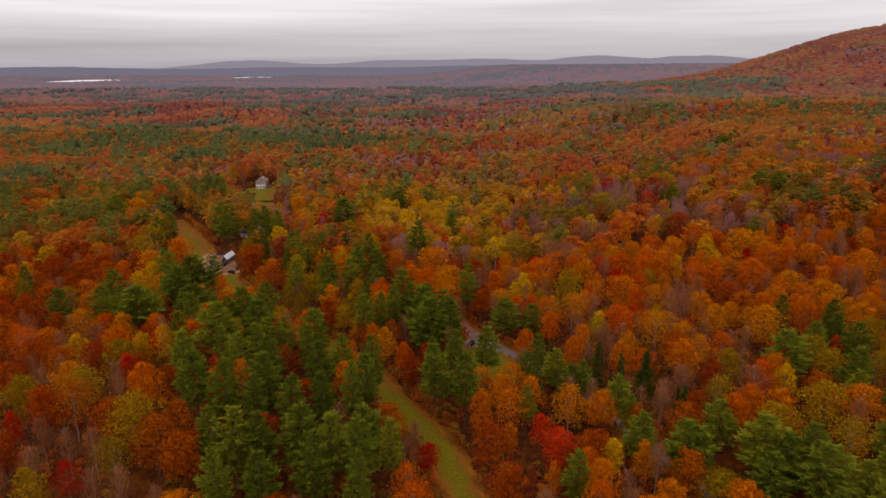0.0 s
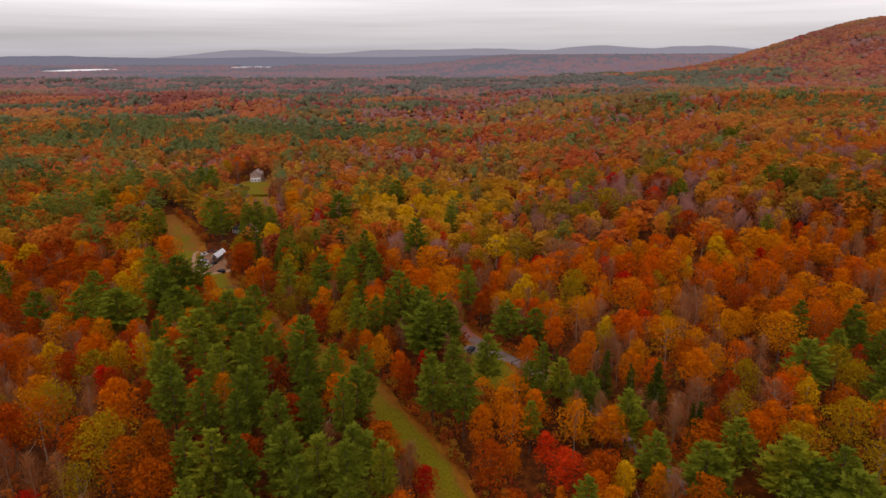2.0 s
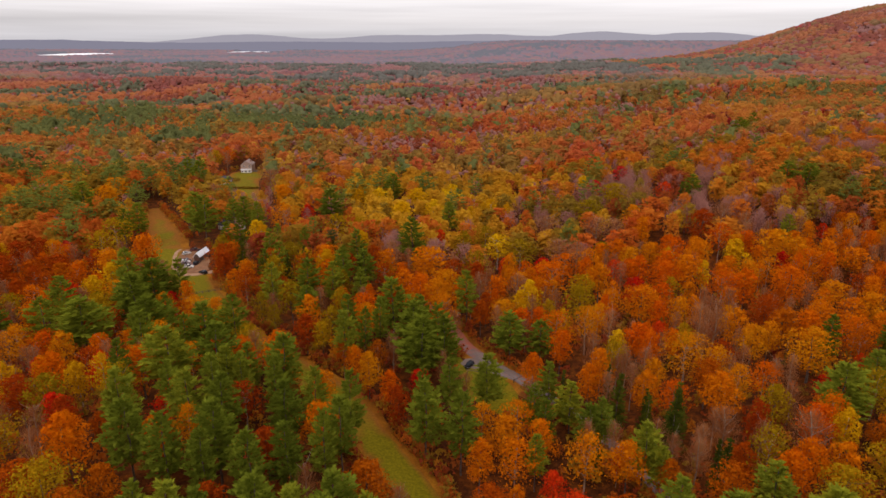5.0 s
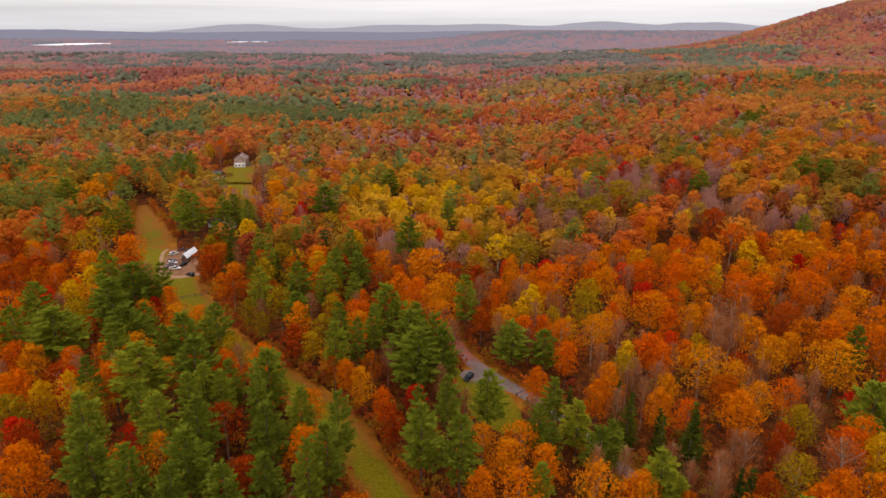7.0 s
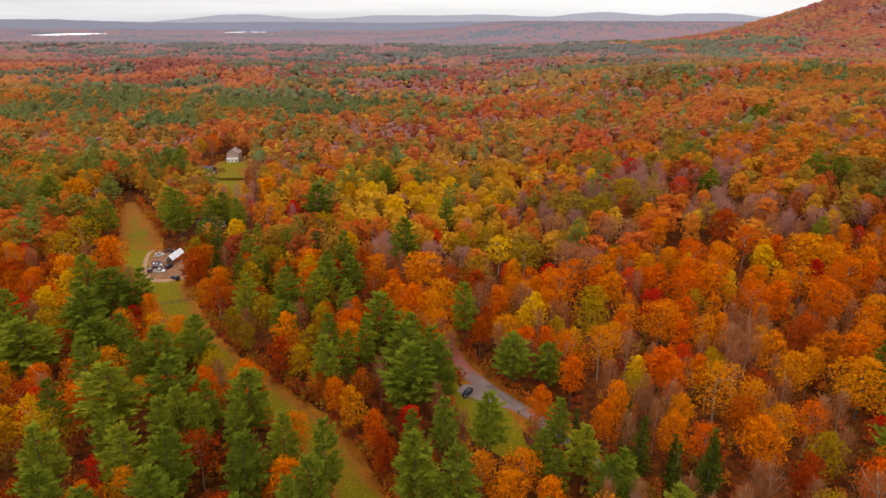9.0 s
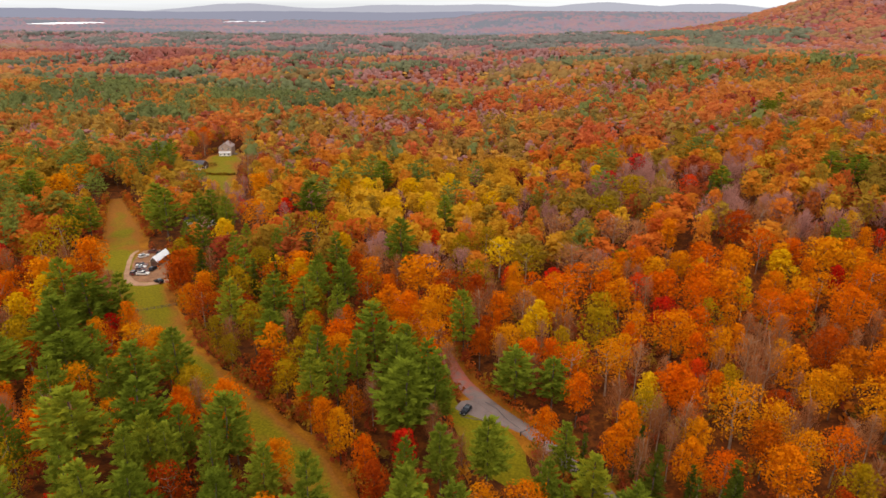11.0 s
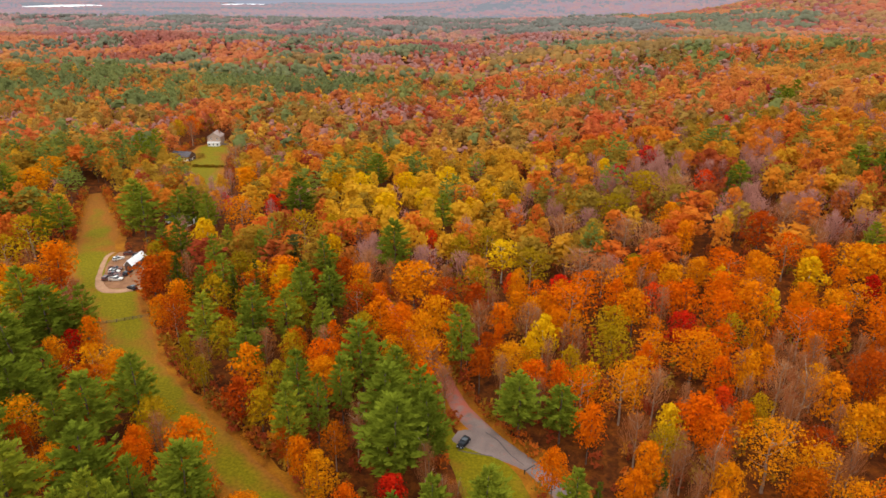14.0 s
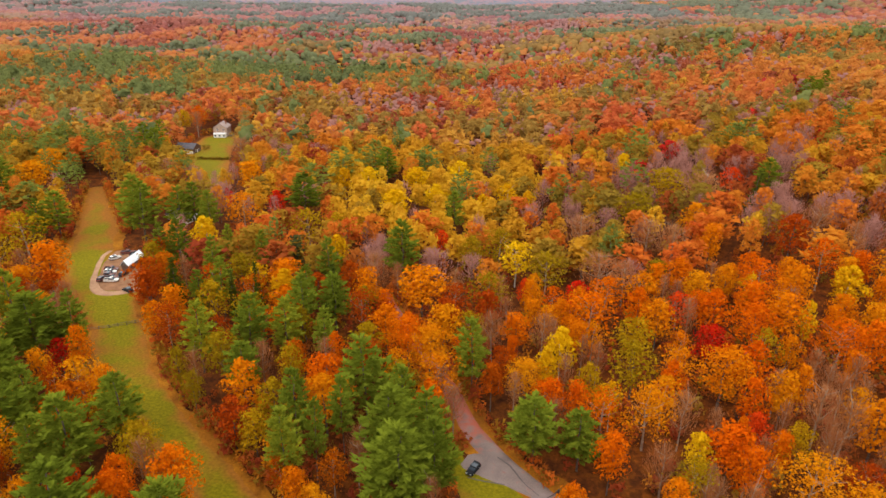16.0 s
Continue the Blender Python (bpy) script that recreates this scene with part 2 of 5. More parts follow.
def grass_material():
    """Mown grass with drifts of fallen leaves."""
    m, n, l = nodes_of("grass")
    co = n.new("ShaderNodeTexCoord")
    big, fine = n.new("ShaderNodeTexNoise"), n.new("ShaderNodeTexNoise")
    big.inputs["Scale"].default_value, fine.inputs["Scale"].default_value = 0.085, 1.4
    big.inputs["Detail"].default_value, fine.inputs["Detail"].default_value = 5, 5
    for k in (big, fine):
        l.new(co.outputs["Object"], k.inputs["Vector"])
    g = ramp_node(n, [(0.3, (0.106, 0.086, 0.003)), (0.7, (0.195, 0.146, 0.004))])
    l.new(fine.outputs["Fac"], g.inputs["Fac"])
    f = ramp_node(n, [(0.3, (0.18, 0.064, 0.010)), (0.7, (0.29, 0.106, 0.013))])
    l.new(fine.outputs["Fac"], f.inputs["Fac"])
    edge = n.new("ShaderNodeAttribute")
    edge.attribute_name = "edge"
    add = n.new("ShaderNodeMath")
    add.operation = "MULTIPLY_ADD"
    add.inputs[1].default_value = 0.52
    l.new(edge.outputs["Fac"], add.inputs[0])
    l.new(big.outputs["Fac"], add.inputs[2])
    d = ramp_node(n, [(0.54, (0, 0, 0)), (0.81, (1, 1, 1))])
    l.new(add.outputs[0], d.inputs["Fac"])
    c = mixed(n, l, "MIX", d.outputs["Color"], g.outputs["Color"], f.outputs["Color"])
    p = n.new("ShaderNodeBsdfPrincipled")
    p.inputs["Roughness"].default_value = 0.95
    p.inputs["Specular IOR Level"].default_value = 0.08
    l.new(c, p.inputs["Base Color"])
    o = n.new("ShaderNodeOutputMaterial")
    l.new(p.outputs[0], o.inputs["Surface"])
    return m


def canopy_material(name, haze):
    """Far woods: every tree top has its own colour; the farthest, kilometres off, have air haze painted in as a glow.
    """
    m, n, l = nodes_of(name)
    at = n.new("ShaderNodeAttribute")
    at.attribute_name = "tint"
    r = ramp_node(n, [(0.0, (0.032, 0.052, 0.022)), (0.27, (0.085, 0.098, 0.036)), (0.32, (0.24, 0.125, 0.105)), (0.48, (0.30, 0.120, 0.085)), (0.60, (0.33, 0.068, 0.018)), (0.78, (0.43, 0.105, 0.008)), (0.90, (0.46, 0.165, 0.008)), (1.0, (0.26, 0.145, 0.010))])
    l.new(at.outputs["Fac"], r.inputs["Fac"])
    d = n.new("ShaderNodeBsdfDiffuse")
    l.new(r.outputs["Color"], d.inputs["Color"])
    o = n.new("ShaderNodeOutputMaterial")
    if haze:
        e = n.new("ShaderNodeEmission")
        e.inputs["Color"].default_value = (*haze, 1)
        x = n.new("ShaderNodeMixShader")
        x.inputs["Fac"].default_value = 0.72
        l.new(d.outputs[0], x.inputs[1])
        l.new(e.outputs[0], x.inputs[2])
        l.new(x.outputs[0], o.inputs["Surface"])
    else:
        l.new(d.outputs[0], o.inputs["Surface"])
    return m


LITTER, GRASS, ASPHALT = litter_material(), grass_material(), asphalt_material()
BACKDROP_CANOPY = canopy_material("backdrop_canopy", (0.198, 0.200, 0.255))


# ---- ground ----
def smooth(a, b, v):
    s = np.clip((v - a) / (b - a), 0, 1)
    return s * s * (3 - 2 * s)


def height(x, y):
    """The lie of the land: a shallow valley, a slope to the east, a wooded hill far off on that side."""
    x, y = np.asarray(x, float), np.asarray(y, float)
    bench = 0.55 + 0.75 * smooth(250, 390, y) - 0.20 * smooth(480, 800, y)
    h = 45 * (1 - np.exp(-np.maximum(x - 40, 0) / 250)) * bench * (1 - 0.70 * smooth(900, 1500, y))
    h = h + 4 / (1 + np.exp(np.clip((x + 15) / 10, -50, 50)))
    h = h + 12 * np.exp(-((x + 88) / 45) ** 2 - ((y - 172) / 55) ** 2)
    h = h + smooth(1250, 2250, y) * (1 - smooth(2380, 2950, y)) * 222 / (1 + np.exp(np.clip(-(x - 1185) / 165, -50, 50)))
    roll = np.sin(x / 83 + 1.1 * np.sin(y / 140 + 0.6)) * np.sin(y / 58 + x / 310) + 0.8 * np.sin(x / 190 + y / 95 + 2.0)
    h = h + smooth(630, 900, y) * (1 - smooth(1500, 2000, y)) * 5.5 * roll
    h = h + smooth(2600, 3400, y) * smooth(-400, 500, x) * 60
    return h


def mesh_object(name, verts, faces, material, tint=None, parent=None):
    me = bpy.data.meshes.new(name)
    verts = np.asarray(verts, np.float32)
    faces = np.asarray(faces, np.int32)
    k = faces.shape[1]
    me.vertices.add(len(verts))
    me.vertices.foreach_set("co", verts.ravel())
    me.loops.add(faces.size)
    me.loops.foreach_set("vertex_index", faces.ravel())
    me.polygons.add(len(faces))
    me.polygons.foreach_set("loop_start", np.arange(0, faces.size, k, dtype=np.int32))
    me.update(calc_edges=True)
    if tint is not None:
        key, values = tint
        at = me.attributes.new(key, "FLOAT", "POINT" if len(values) == len(verts) else "FACE")
        at.data.foreach_set("value", np.asarray(values, np.float32))
    me.materials.append(material)
    ob = new(name, me)
    if parent:
        ob.parent = parent
    return ob


def grid_faces(rows, cols):
    i = np.arange(rows - 1)[:, None] * cols + np.arange(cols - 1)[None, :]
    i = i.ravel()
    return np.stack([i, i + 1, i + cols + 1, i + cols], 1)


def ground_sheet():
    """One sheet: fine near the flight, coarse towards the horizon."""
    side = np.concatenate([-np.geomspace(5200, 330, 36), np.arange(-320, 321, 8.0), np.geomspace(330, 5200, 36)])
    deep = np.concatenate([-np.geomspace(900, 60, 10), np.arange(-48, 720, 8.0), np.geomspace(728, 4990, 70)])
    X, Y = np.meshgrid(side, deep)
    Z = height(X, Y)
    ob = mesh_object("ground", np.stack([X, Y, Z], 2).reshape(-1, 3), grid_faces(*X.shape), LITTER)
    for f in ob.data.polygons:
        f.use_smooth = True
    return tagged(ob, "forest floor of rust-brown fallen leaves", "ground", kind="structure")


ground_sheet()


def along(points, step=2.0):
    """A smooth line through rows of numbers."""
    p = np.array(points, float)
    p = np.vstack([2 * p[0] - p[1], p, 2 * p[-1] - p[-2]])
    out = []
    for k in range(1, len(p) - 2):
        n = max(2, int(np.linalg.norm(p[k + 1, :2] - p[k, :2]) / step))
        for s in np.linspace(0, 1, n, endpoint=False):
            a, b, c, d = p[k - 1], p[k], p[k + 1], p[k + 2]
            out.append(0.5 * (2 * b + (c - a) * s + (2 * a - 5 * b + 4 * c - d) * s * s + (3 * b - a - 3 * c + d) * s ** 3))
    out.append(p[-2])
    return np.array(out)


def ribbon(name, points, material, lift, ragged, seed, cross=9):
    """A strip of ground x, y, width with uneven edges and a thin skirt down into the soil."""
    rng = np.random.default_rng(seed)
    c = along(points)
    d = np.gradient(c[:, :2], axis=0)
    d /= np.linalg.norm(d, axis=1)[:, None]
    nrm = np.stack([-d[:, 1], d[:, 0]], 1)
    wob = np.convolve(rng.normal(0, 1, len(c) + 6), np.ones(4) / 4, "same")[3:-3] * ragged
    wob2 = np.convolve(rng.normal(0, 1, len(c) + 6), np.ones(4) / 4, "same")[3:-3] * ragged
    s = np.linspace(-1, 1, cross)
    verts, edge = [], []
    for k in range(len(c)):
        half = c[k, 2] / 2
        for j, v in enumerate(s):
            w = v * half + (wob[k] if v < 0 else wob2[k]) * abs(v)
            x, y = c[k, :2] + nrm[k] * w
            outer = j in (0, cross - 1)
            verts.append((x, y, float(height(x, y)) + (lift if not outer else -0.3)))
            edge.append(abs(v) ** 2.2 * (0.25 if name == "verge" else 1) - 0.12 * (name == "verge") + 0.46 * float(smooth(345, 425, y)) * (name == "grass_strip"))
    return mesh_object(name, verts, grid_faces(len(c), cross), material, ("edge", edge))


STRIP = [(14, 60, 10), (10, 100, 11), (6, 130, 11), (2, 150, 11), (-4.5, 168, 12), (-18, 190, 13), (-36, 217, 14), (-53, 233, 14),
         (-65.5, 246, 13), (-78, 260, 12.5), (-92.5, 275, 15), (-104, 292, 19), (-114, 308, 18), (-127, 326, 21), (-148, 354, 23), (-166, 394, 19), (-186, 430, 11), (-199, 455, 6)]
ROAD = [(80, 110, 4.2), (68, 147, 4.4), (61, 163, 4.6), (49, 196, 5.2), (38.5, 217, 6.0), (30.5, 229.5, 6), (25.7, 236.4, 5.8), (20, 243, 6), (15.5, 248.5, 6), (11.2, 254, 6.8),
        (7.6, 260.7, 6.6), (4.2, 270, 6.2), (0.2, 281, 5.8), (-4, 290, 4.8), (-9.5, 301, 4.8), (-17, 318, 4.6), (-25, 336, 4.4)]
LAWN = [(-134, 452, 12), (-141, 475, 20), (-150, 497, 26), (-160, 522, 30), (-167, 548, 34), (-171, 572, 32), (-172, 590, 16)]
VERGE = [(21, 214, 9), (18, 221, 16), (15, 229, 20), (11.5, 236, 17), (6, 243, 8), (4.4, 248, 4), (4, 252, 2)]


def margin_material():
    """A deep drift of fresh orange leaves along the edge of the woods."""
    m, n, l = nodes_of("fresh_leaves")
    co = n.new("ShaderNodeTexCoord")
    big, small = n.new("ShaderNodeTexNoise"), n.new("ShaderNodeTexNoise")
    for k, size in ((big, 0.16), (small, 1.7)):
        k.inputs["Scale"].default_value, k.inputs["Detail"].default_value = size, 5
        l.new(co.outputs["Object"], k.inputs["Vector"])
    a = ramp_node(n, [(0.3, (0.155, 0.050, 0.006)), (0.5, (0.26, 0.092, 0.008)), (0.7, (0.34, 0.135, 0.010))])
    l.new(big.outputs["Fac"], a.inputs["Fac"])
    b = ramp_node(n, [(0.3, (0.72, 0.70, 0.65)), (0.7, (1.15, 1.12, 1.0))])
    l.new(small.outputs["Fac"], b.inputs["Fac"])
    p = n.new("ShaderNodeBsdfPrincipled")
    p.inputs["Roughness"].default_value = 0.95
    p.inputs["Specular IOR Level"].default_value = 0.08
    l.new(mixed(n, l, "MULTIPLY", 1.0, a.outputs["Color"], b.outputs["Color"]), p.inputs["Base Color"])
    o = n.new("ShaderNodeOutputMaterial")
    l.new(p.outputs[0], o.inputs["Surface"])
    return m


FRESH = margin_material()
tagged(ribbon("strip_margin", [(x, y, w + 9) for x, y, w in STRIP], FRESH, 0.05, 2.6, 11), "drift of fallen orange leaves along the ride", "leaf drift", kind="structure")
tagged(ribbon("road_margin", [(x, y, w + 10) for x, y, w in ROAD], FRESH, 0.08, 2.2, 12), "drift of fallen orange leaves along the lane", "leaf drift", kind="structure")
tagged(ribbon("grass_strip", STRIP, GRASS, 0.12, 1.3, 1), "mown grass ride strewn with fallen leaves", "grass strip", kind="structure")
tagged(ribbon("verge", VERGE, GRASS, 0.16, 0.8, 2), "green grass verge beside the asphalt road", "verge", kind="structure")
tagged(ribbon("lawn", LAWN, GRASS, 0.12, 1.5, 3), "grass lawn below the house", "lawn", kind="structure")
tagged(ribbon("road", ROAD, ASPHALT, 0.30, 0.25, 4), "pale worn asphalt lane with leaves at its edges", "road", kind="structure")
APRON = [(24, 236.5, 3), (19.5, 241.2, 6.5), (14.6, 244.6, 9.5), (10.6, 247, 10.5), (7.2, 247.9, 8.5), (5.6, 248.6, 5.5)]
tagged(ribbon("lay_by", APRON, ASPHALT, 0.22, 0.5, 5), "pale asphalt lay-by beside the road", "lay-by", kind="structure")
YARD = [(-116, 334, 4.5), (-120.5, 330.3, 4.4), (-125.5, 328.4, 4.6), (-130, 329, 4.6), (-133.6, 331.9, 4.2), (-136.6, 336.5, 3.3), (-139.4, 342.5, 3.0), (-142, 349, 2.6), (-144.6, 356, 2.4), (-146.6, 362.5, 2.2), (-146, 367.5, 2)]
tagged(ribbon("dirt_track", YARD, DIRT, 0.26, 0.4, 6), "pale bare-earth track looping through the yard", "dirt track", kind="structure")
PAD = [(-121, 333, 8), (-128, 337.5, 19), (-131.5, 347, 19), (-136, 356, 17), (-140, 364, 9), (-142, 368, 4)]
YARD_SOIL = surface("yard_soil", (0.15, 0.07, 0.035), (0.30, 0.145, 0.075), 0.4, 0.95, bump=0.3, fine=10)
tagged(ribbon("yard_floor", PAD, YARD_SOIL, 0.20, 0.8, 7), "bare brown earth of the yard", "yard", kind="structure")


def clear_of(lines, x, y, margin):
    """True where no clearing lies within the margin."""
    for c in lines:
        d = np.hypot(c[:, 0] - x, c[:, 1] - y) - c[:, 2] / 2
        if d.min() < margin:
            return False
    return True


SHOULDER = [(14.5, 262, 2), (21.5, 253, 2.5), (29, 243, 4), (35, 234.5, 7), (41, 225, 6), (45, 216, 3)]
SHED_PLOT = [(-118, 330, 10), (-121, 338, 16), (-125, 346, 16), (-126.5, 358, 14)]
GLADE = [(-150, 366, 9), (-143, 378, 11), (-136, 392, 9), (-126, 400, 5)]
OPEN_GROUND = [along(p, 3.0) for p in (STRIP, ROAD, LAWN, VERGE, APRON, YARD, PAD, SHOULDER, GLADE, SHED_PLOT)]
SEAM = [(14.2, 250.2, 0.5), (17.2, 247.2, 0.7), (18.6, 244.4, 0.8), (20.4, 241, 0.6), (23.4, 237.4, 0.4)]
TAR = surface("old_tar", (0.07, 0.055, 0.05), (0.13, 0.10, 0.092), 0.8, 0.9, bump=0.2)
tagged(ribbon("road_seam", SEAM, TAR, 0.335, 0.12, 8, 5), "dark tar seam between road and lay-by", "tar seam", kind="structure")
CRACK = [(6.4, 242.6, 0.3), (9.5, 241.7, 0.5), (12.5, 241.2, 0.4), (15.5, 240.6, 0.25)]
tagged(ribbon("lay_by_seam", CRACK, TAR, 0.262, 0.10, 9, 5), "dark cracked tar line across the lay-by", "tar seam", kind="structure")


# ---- trees ----
def sprays(centres, normals, sizes, rng, fold=0.3):
    """Leaf sprays: small uneven triangles, one at each centre, facing its normal."""
    n = len(centres)
    normals = normals / np.maximum(np.linalg.norm(normals, axis=1), 1e-6)[:, None]
    u = np.cross(normals, rng.normal(size=(n, 3)))
    u /= np.maximum(np.linalg.norm(u, axis=1), 1e-6)[:, None]
    v = np.cross(normals, u)
    p = []
    for k in range(3):
        a = 2.094 * k + rng.uniform(-0.45, 0.45, (n, 1))
        p.append(centres + (u * np.cos(a) + v * np.sin(a)) * sizes[:, None] * rng.uniform(0.45, 0.95, (n, 1)) + normals * sizes[:, None] * rng.uniform(-fold, fold, (n, 1)))
    return np.stack(p, 1).reshape(-1, 3), np.arange(3 * n).reshape(n, 3)


def plumes(centres, ways, lengths, widths, rng):
    """Needle plumes: slim triangles that point along their ways."""
    n = len(centres)
    ways = ways / np.linalg.norm(ways, axis=1)[:, None]
    side = np.cross(ways, rng.normal(size=(n, 3)) * 0.6 + np.array([0, 0, 1.0]))
    side /= np.maximum(np.linalg.norm(side, axis=1), 1e-6)[:, None]
    w, e = side * widths[:, None], ways * lengths[:, None]
    p = np.stack([centres - w, centres + w, centres + e], 1)
    return p.reshape(-1, 3), np.arange(3 * n).reshape(n, 3)


def broad_crown(rng, lobes, count, size, h=20.0, r=5.0, low=0.32, narrow=False, loose=0.5, ragged=0.0):
    """A broadleaf crown for a tree h high: sprays over uneven lobes with gaps between them."""
    c, nrm = [], []
    base = low * h
    per = count // lobes
    for k in range(lobes):
        f = (k + 0.5) / lobes
        z = base + (h - base) * (0.10 + 0.80 * f)
        swell = math.sin(math.pi * min(1, 0.26 + 0.64 * f)) ** (0.7 if not narrow else 1.15)
        a = k * 2.4 + rng.uniform(-0.5, 0.5)
        off = r * swell * rng.uniform(0.25, 0.66 + 0.3 * ragged) * (1 if k < lobes - 1 else 0.2)
        lc = np.array([math.cos(a) * off, math.sin(a) * off, z])
        lr = r * swell * rng.uniform(0.36, 0.56) + 0.35
        d = rng.normal(size=(per, 3))
        d[:, 2] = d[:, 2] * 0.85 + 0.30
        d /= np.linalg.norm(d, axis=1)[:, None]
        rad = lr * (rng.uniform(0.74, 1.10, (per, 1)) + ragged * np.abs(rng.normal(0, 0.45, (per, 1))) - 0.3 * ragged)
        c.append(lc + d * rad * np.array([1, 1, 0.8]))
        nrm.append(d + rng.normal(0, loose, (per, 3)))
    c, nrm = np.vstack(c), np.vstack(nrm)
    return sprays(c, nrm, size * rng.uniform(0.5, 1.3, len(c)), rng)


def lobed_crown(rng, lobes, h=20.0, r=5.0, low=0.32, narrow=False):
    """A broadleaf crown seen from far: a heap of rough, uneven lobes."""
    V, Fc, n = [], [], 0
    base = low * h
    for k in range(lobes):
        f = (k + 0.5) / lobes
        swell = math.sin(math.pi * min(1, 0.30 + 0.58 * f)) ** (0.7 if not narrow else 1.1)
        a = k * 2.4 + rng.uniform(-0.5, 0.5)
        off = r * swell * rng.uniform(0.28, 0.62) * (1 if k < lobes - 1 else 0.25)
        if lobes == 1:
            f, swell, off = 0.46, 1.25, 0.0
        lr = (r * swell * rng.uniform(0.42, 0.60) + 0.4) * (1.25 if lobes < 4 else 1)
        cen = np.array([math.cos(a) * off, math.sin(a) * off, base + (h - base) * (0.14 + 0.70 * f)])
        pts = [(0, 0, 1.0)]
        for ring, (el, m) in enumerate(((0.55, 6), (-0.35, 6))):
            for q in range(m):
                t = 2 * math.pi * (q + 0.5 * ring) / m + rng.uniform(-0.25, 0.25)
                pts.append((math.cos(t) * math.cos(el), math.sin(t) * math.cos(el), math.sin(el)))
        pts = np.array(pts) * rng.uniform(0.72, 1.22, (13, 1)) * lr * np.array([1, 1, 0.85 if lobes > 3 else 1.15 if lobes > 1 else 1.5]) + cen
        fc = []
        for q in range(6):
            p, s = 1 + q, 1 + (q + 1) % 6
            u, w = 7 + q, 7 + (q + 1) % 6
            fc += [(0, p, s), (p, u, s), (s, u, w)]
        V.append(pts)
        Fc.append(np.array(fc) + n)
        n += 13
    return np.vstack(V), np.vstack(Fc)


def pine_crown(rng, tiers, length, h=26.0, r=5.0, low=0.22, arms=7, bits=4, hairs=3, taper=0.62):
    """White pine: tiers of level boughs, each ending in plumes that spread outwards and up."""
    c, ways, ln = [], [], []
    for k in range(tiers):
        f = k / (tiers - 1)
        z = h * (low + (0.97 - low) * f)
        reach = r * max(0.07, 1 - f ** (1.0 + 0.6 * round(1.2 - taper))) ** taper * (0.72 + 0.28 * min(1, f * 4))
        for j in range(max(3, int(round(arms * (1 - 0.5 * f))))):
            a = rng.uniform(0, 2 * math.pi)
            arm = reach * rng.uniform(0.55, 1.15)
            for b in range(bits):
                s = 0.22 + 0.78 * (b + rng.uniform(0.2, 0.9)) / bits
                x = arm * s
                spread = 0.16 * r * s
                for q in range(hairs):
                    c.append((math.cos(a) * x + rng.normal(0, spread), math.sin(a) * x + rng.normal(0, spread), z + 0.13 * x * s + rng.normal(0, 0.14)))
                    ways.append((math.cos(a) * (0.7 + 0.5 * s) + rng.normal(0, 0.45), math.sin(a) * (0.7 + 0.5 * s) + rng.normal(0, 0.45), 0.22 + 0.7 * f + rng.normal(0, 0.22)))
                    ln.append(length * rng.uniform(0.6, 1.3) * (1 - 0.35 * f))
    ln = np.array(ln)
    return plumes(np.array(c), np.array(ways), ln, ln * rng.uniform(0.24, 0.42, len(ln)), rng)


def fanned_pine(rng, h, r, tiers, boughs, stations, fan, slim):
    """White pine: whorls of level boughs, each a flat fan of long plumes, with gaps of shade between the whorls."""
    c, ways, ln = [], [], []
    lean, low = rng.uniform(0, 6.28), rng.uniform(0.32, 0.46)
    for k in range(tiers):
        f = k / (tiers - 1)
        reach = r * max(0.13, 1 - f ** 2.0) ** 0.62 * (0.74 + 0.26 * min(1, f * 4))
        arms = max(3, int(round(boughs * (1 - 0.45 * f))))
        turn = rng.uniform(0, 6.28)
        for j in range(arms):
            a = turn + 2 * math.pi * (j + rng.uniform(-0.3, 0.3)) / arms
            z = h * (low + (0.955 - low) * f) + rng.normal(0, 0.016 * h)
            arm = reach * rng.uniform(0.66, 1.16) * (1 + 0.14 * math.cos(a - lean))
            rise = 0.04 + 0.26 * f + rng.normal(0, 0.06)
            for b in range(stations):
                s = 0.30 + 0.70 * (b + rng.uniform(0.25, 0.75)) / stations
                for q in range(fan):
                    yaw = a + rng.uniform(-1.15, 1.15) * (1.0 if b < stations - 1 else 0.75)
                    side = rng.normal(0, 0.07 * arm)
                    c.append((math.cos(a) * arm * s - math.sin(a) * side, math.sin(a) * arm * s + math.cos(a) * side, z + arm * s * rise + rng.normal(0, 0.14)))
                    ways.append((math.cos(yaw), math.sin(yaw), 0.20 + 0.35 * f + rng.normal(0, 0.16)))
                    ln.append((0.14 * r + 0.09 * arm) * rng.uniform(0.65, 1.25))
    for q in range(fan * 3):
        a = 2 * math.pi * q / (fan * 3)
        c.append((0, 0, h * (0.93 + 0.05 * rng.uniform())))
        ways.append((0.5 * math.cos(a), 0.5 * math.sin(a), 0.9))
        ln.append(0.20 * r * rng.uniform(0.8, 1.3))
    ln = np.array(ln)
    return plumes(np.array(c), np.array(ways), ln, ln * slim * rng.uniform(0.75, 1.3, len(ln)), rng)


def tube(path, radii, sides=5):
    """A tapered limb along a path, as quads."""
    path = np.array(path, float)
    verts = []
    for k, p in enumerate(path):
        d = path[min(k + 1, len(path) - 1)] - path[max(k - 1, 0)]
        d /= np.linalg.norm(d)
        u = np.cross(d, (0.3, 0.9, 0.2))
        u /= np.linalg.norm(u)
        v = np.cross(d, u)
        for s in range(sides):
            a = 2 * math.pi * s / sides
            verts.append(p + (u * math.cos(a) + v * math.sin(a)) * radii[k])
    faces = []
    for k in range(len(path) - 1):
        for s in range(sides):
            a, b = k * sides + s, k * sides + (s + 1) % sides
            faces.append((a, b, b + sides, a + sides))
    return np.array(verts), np.array(faces)


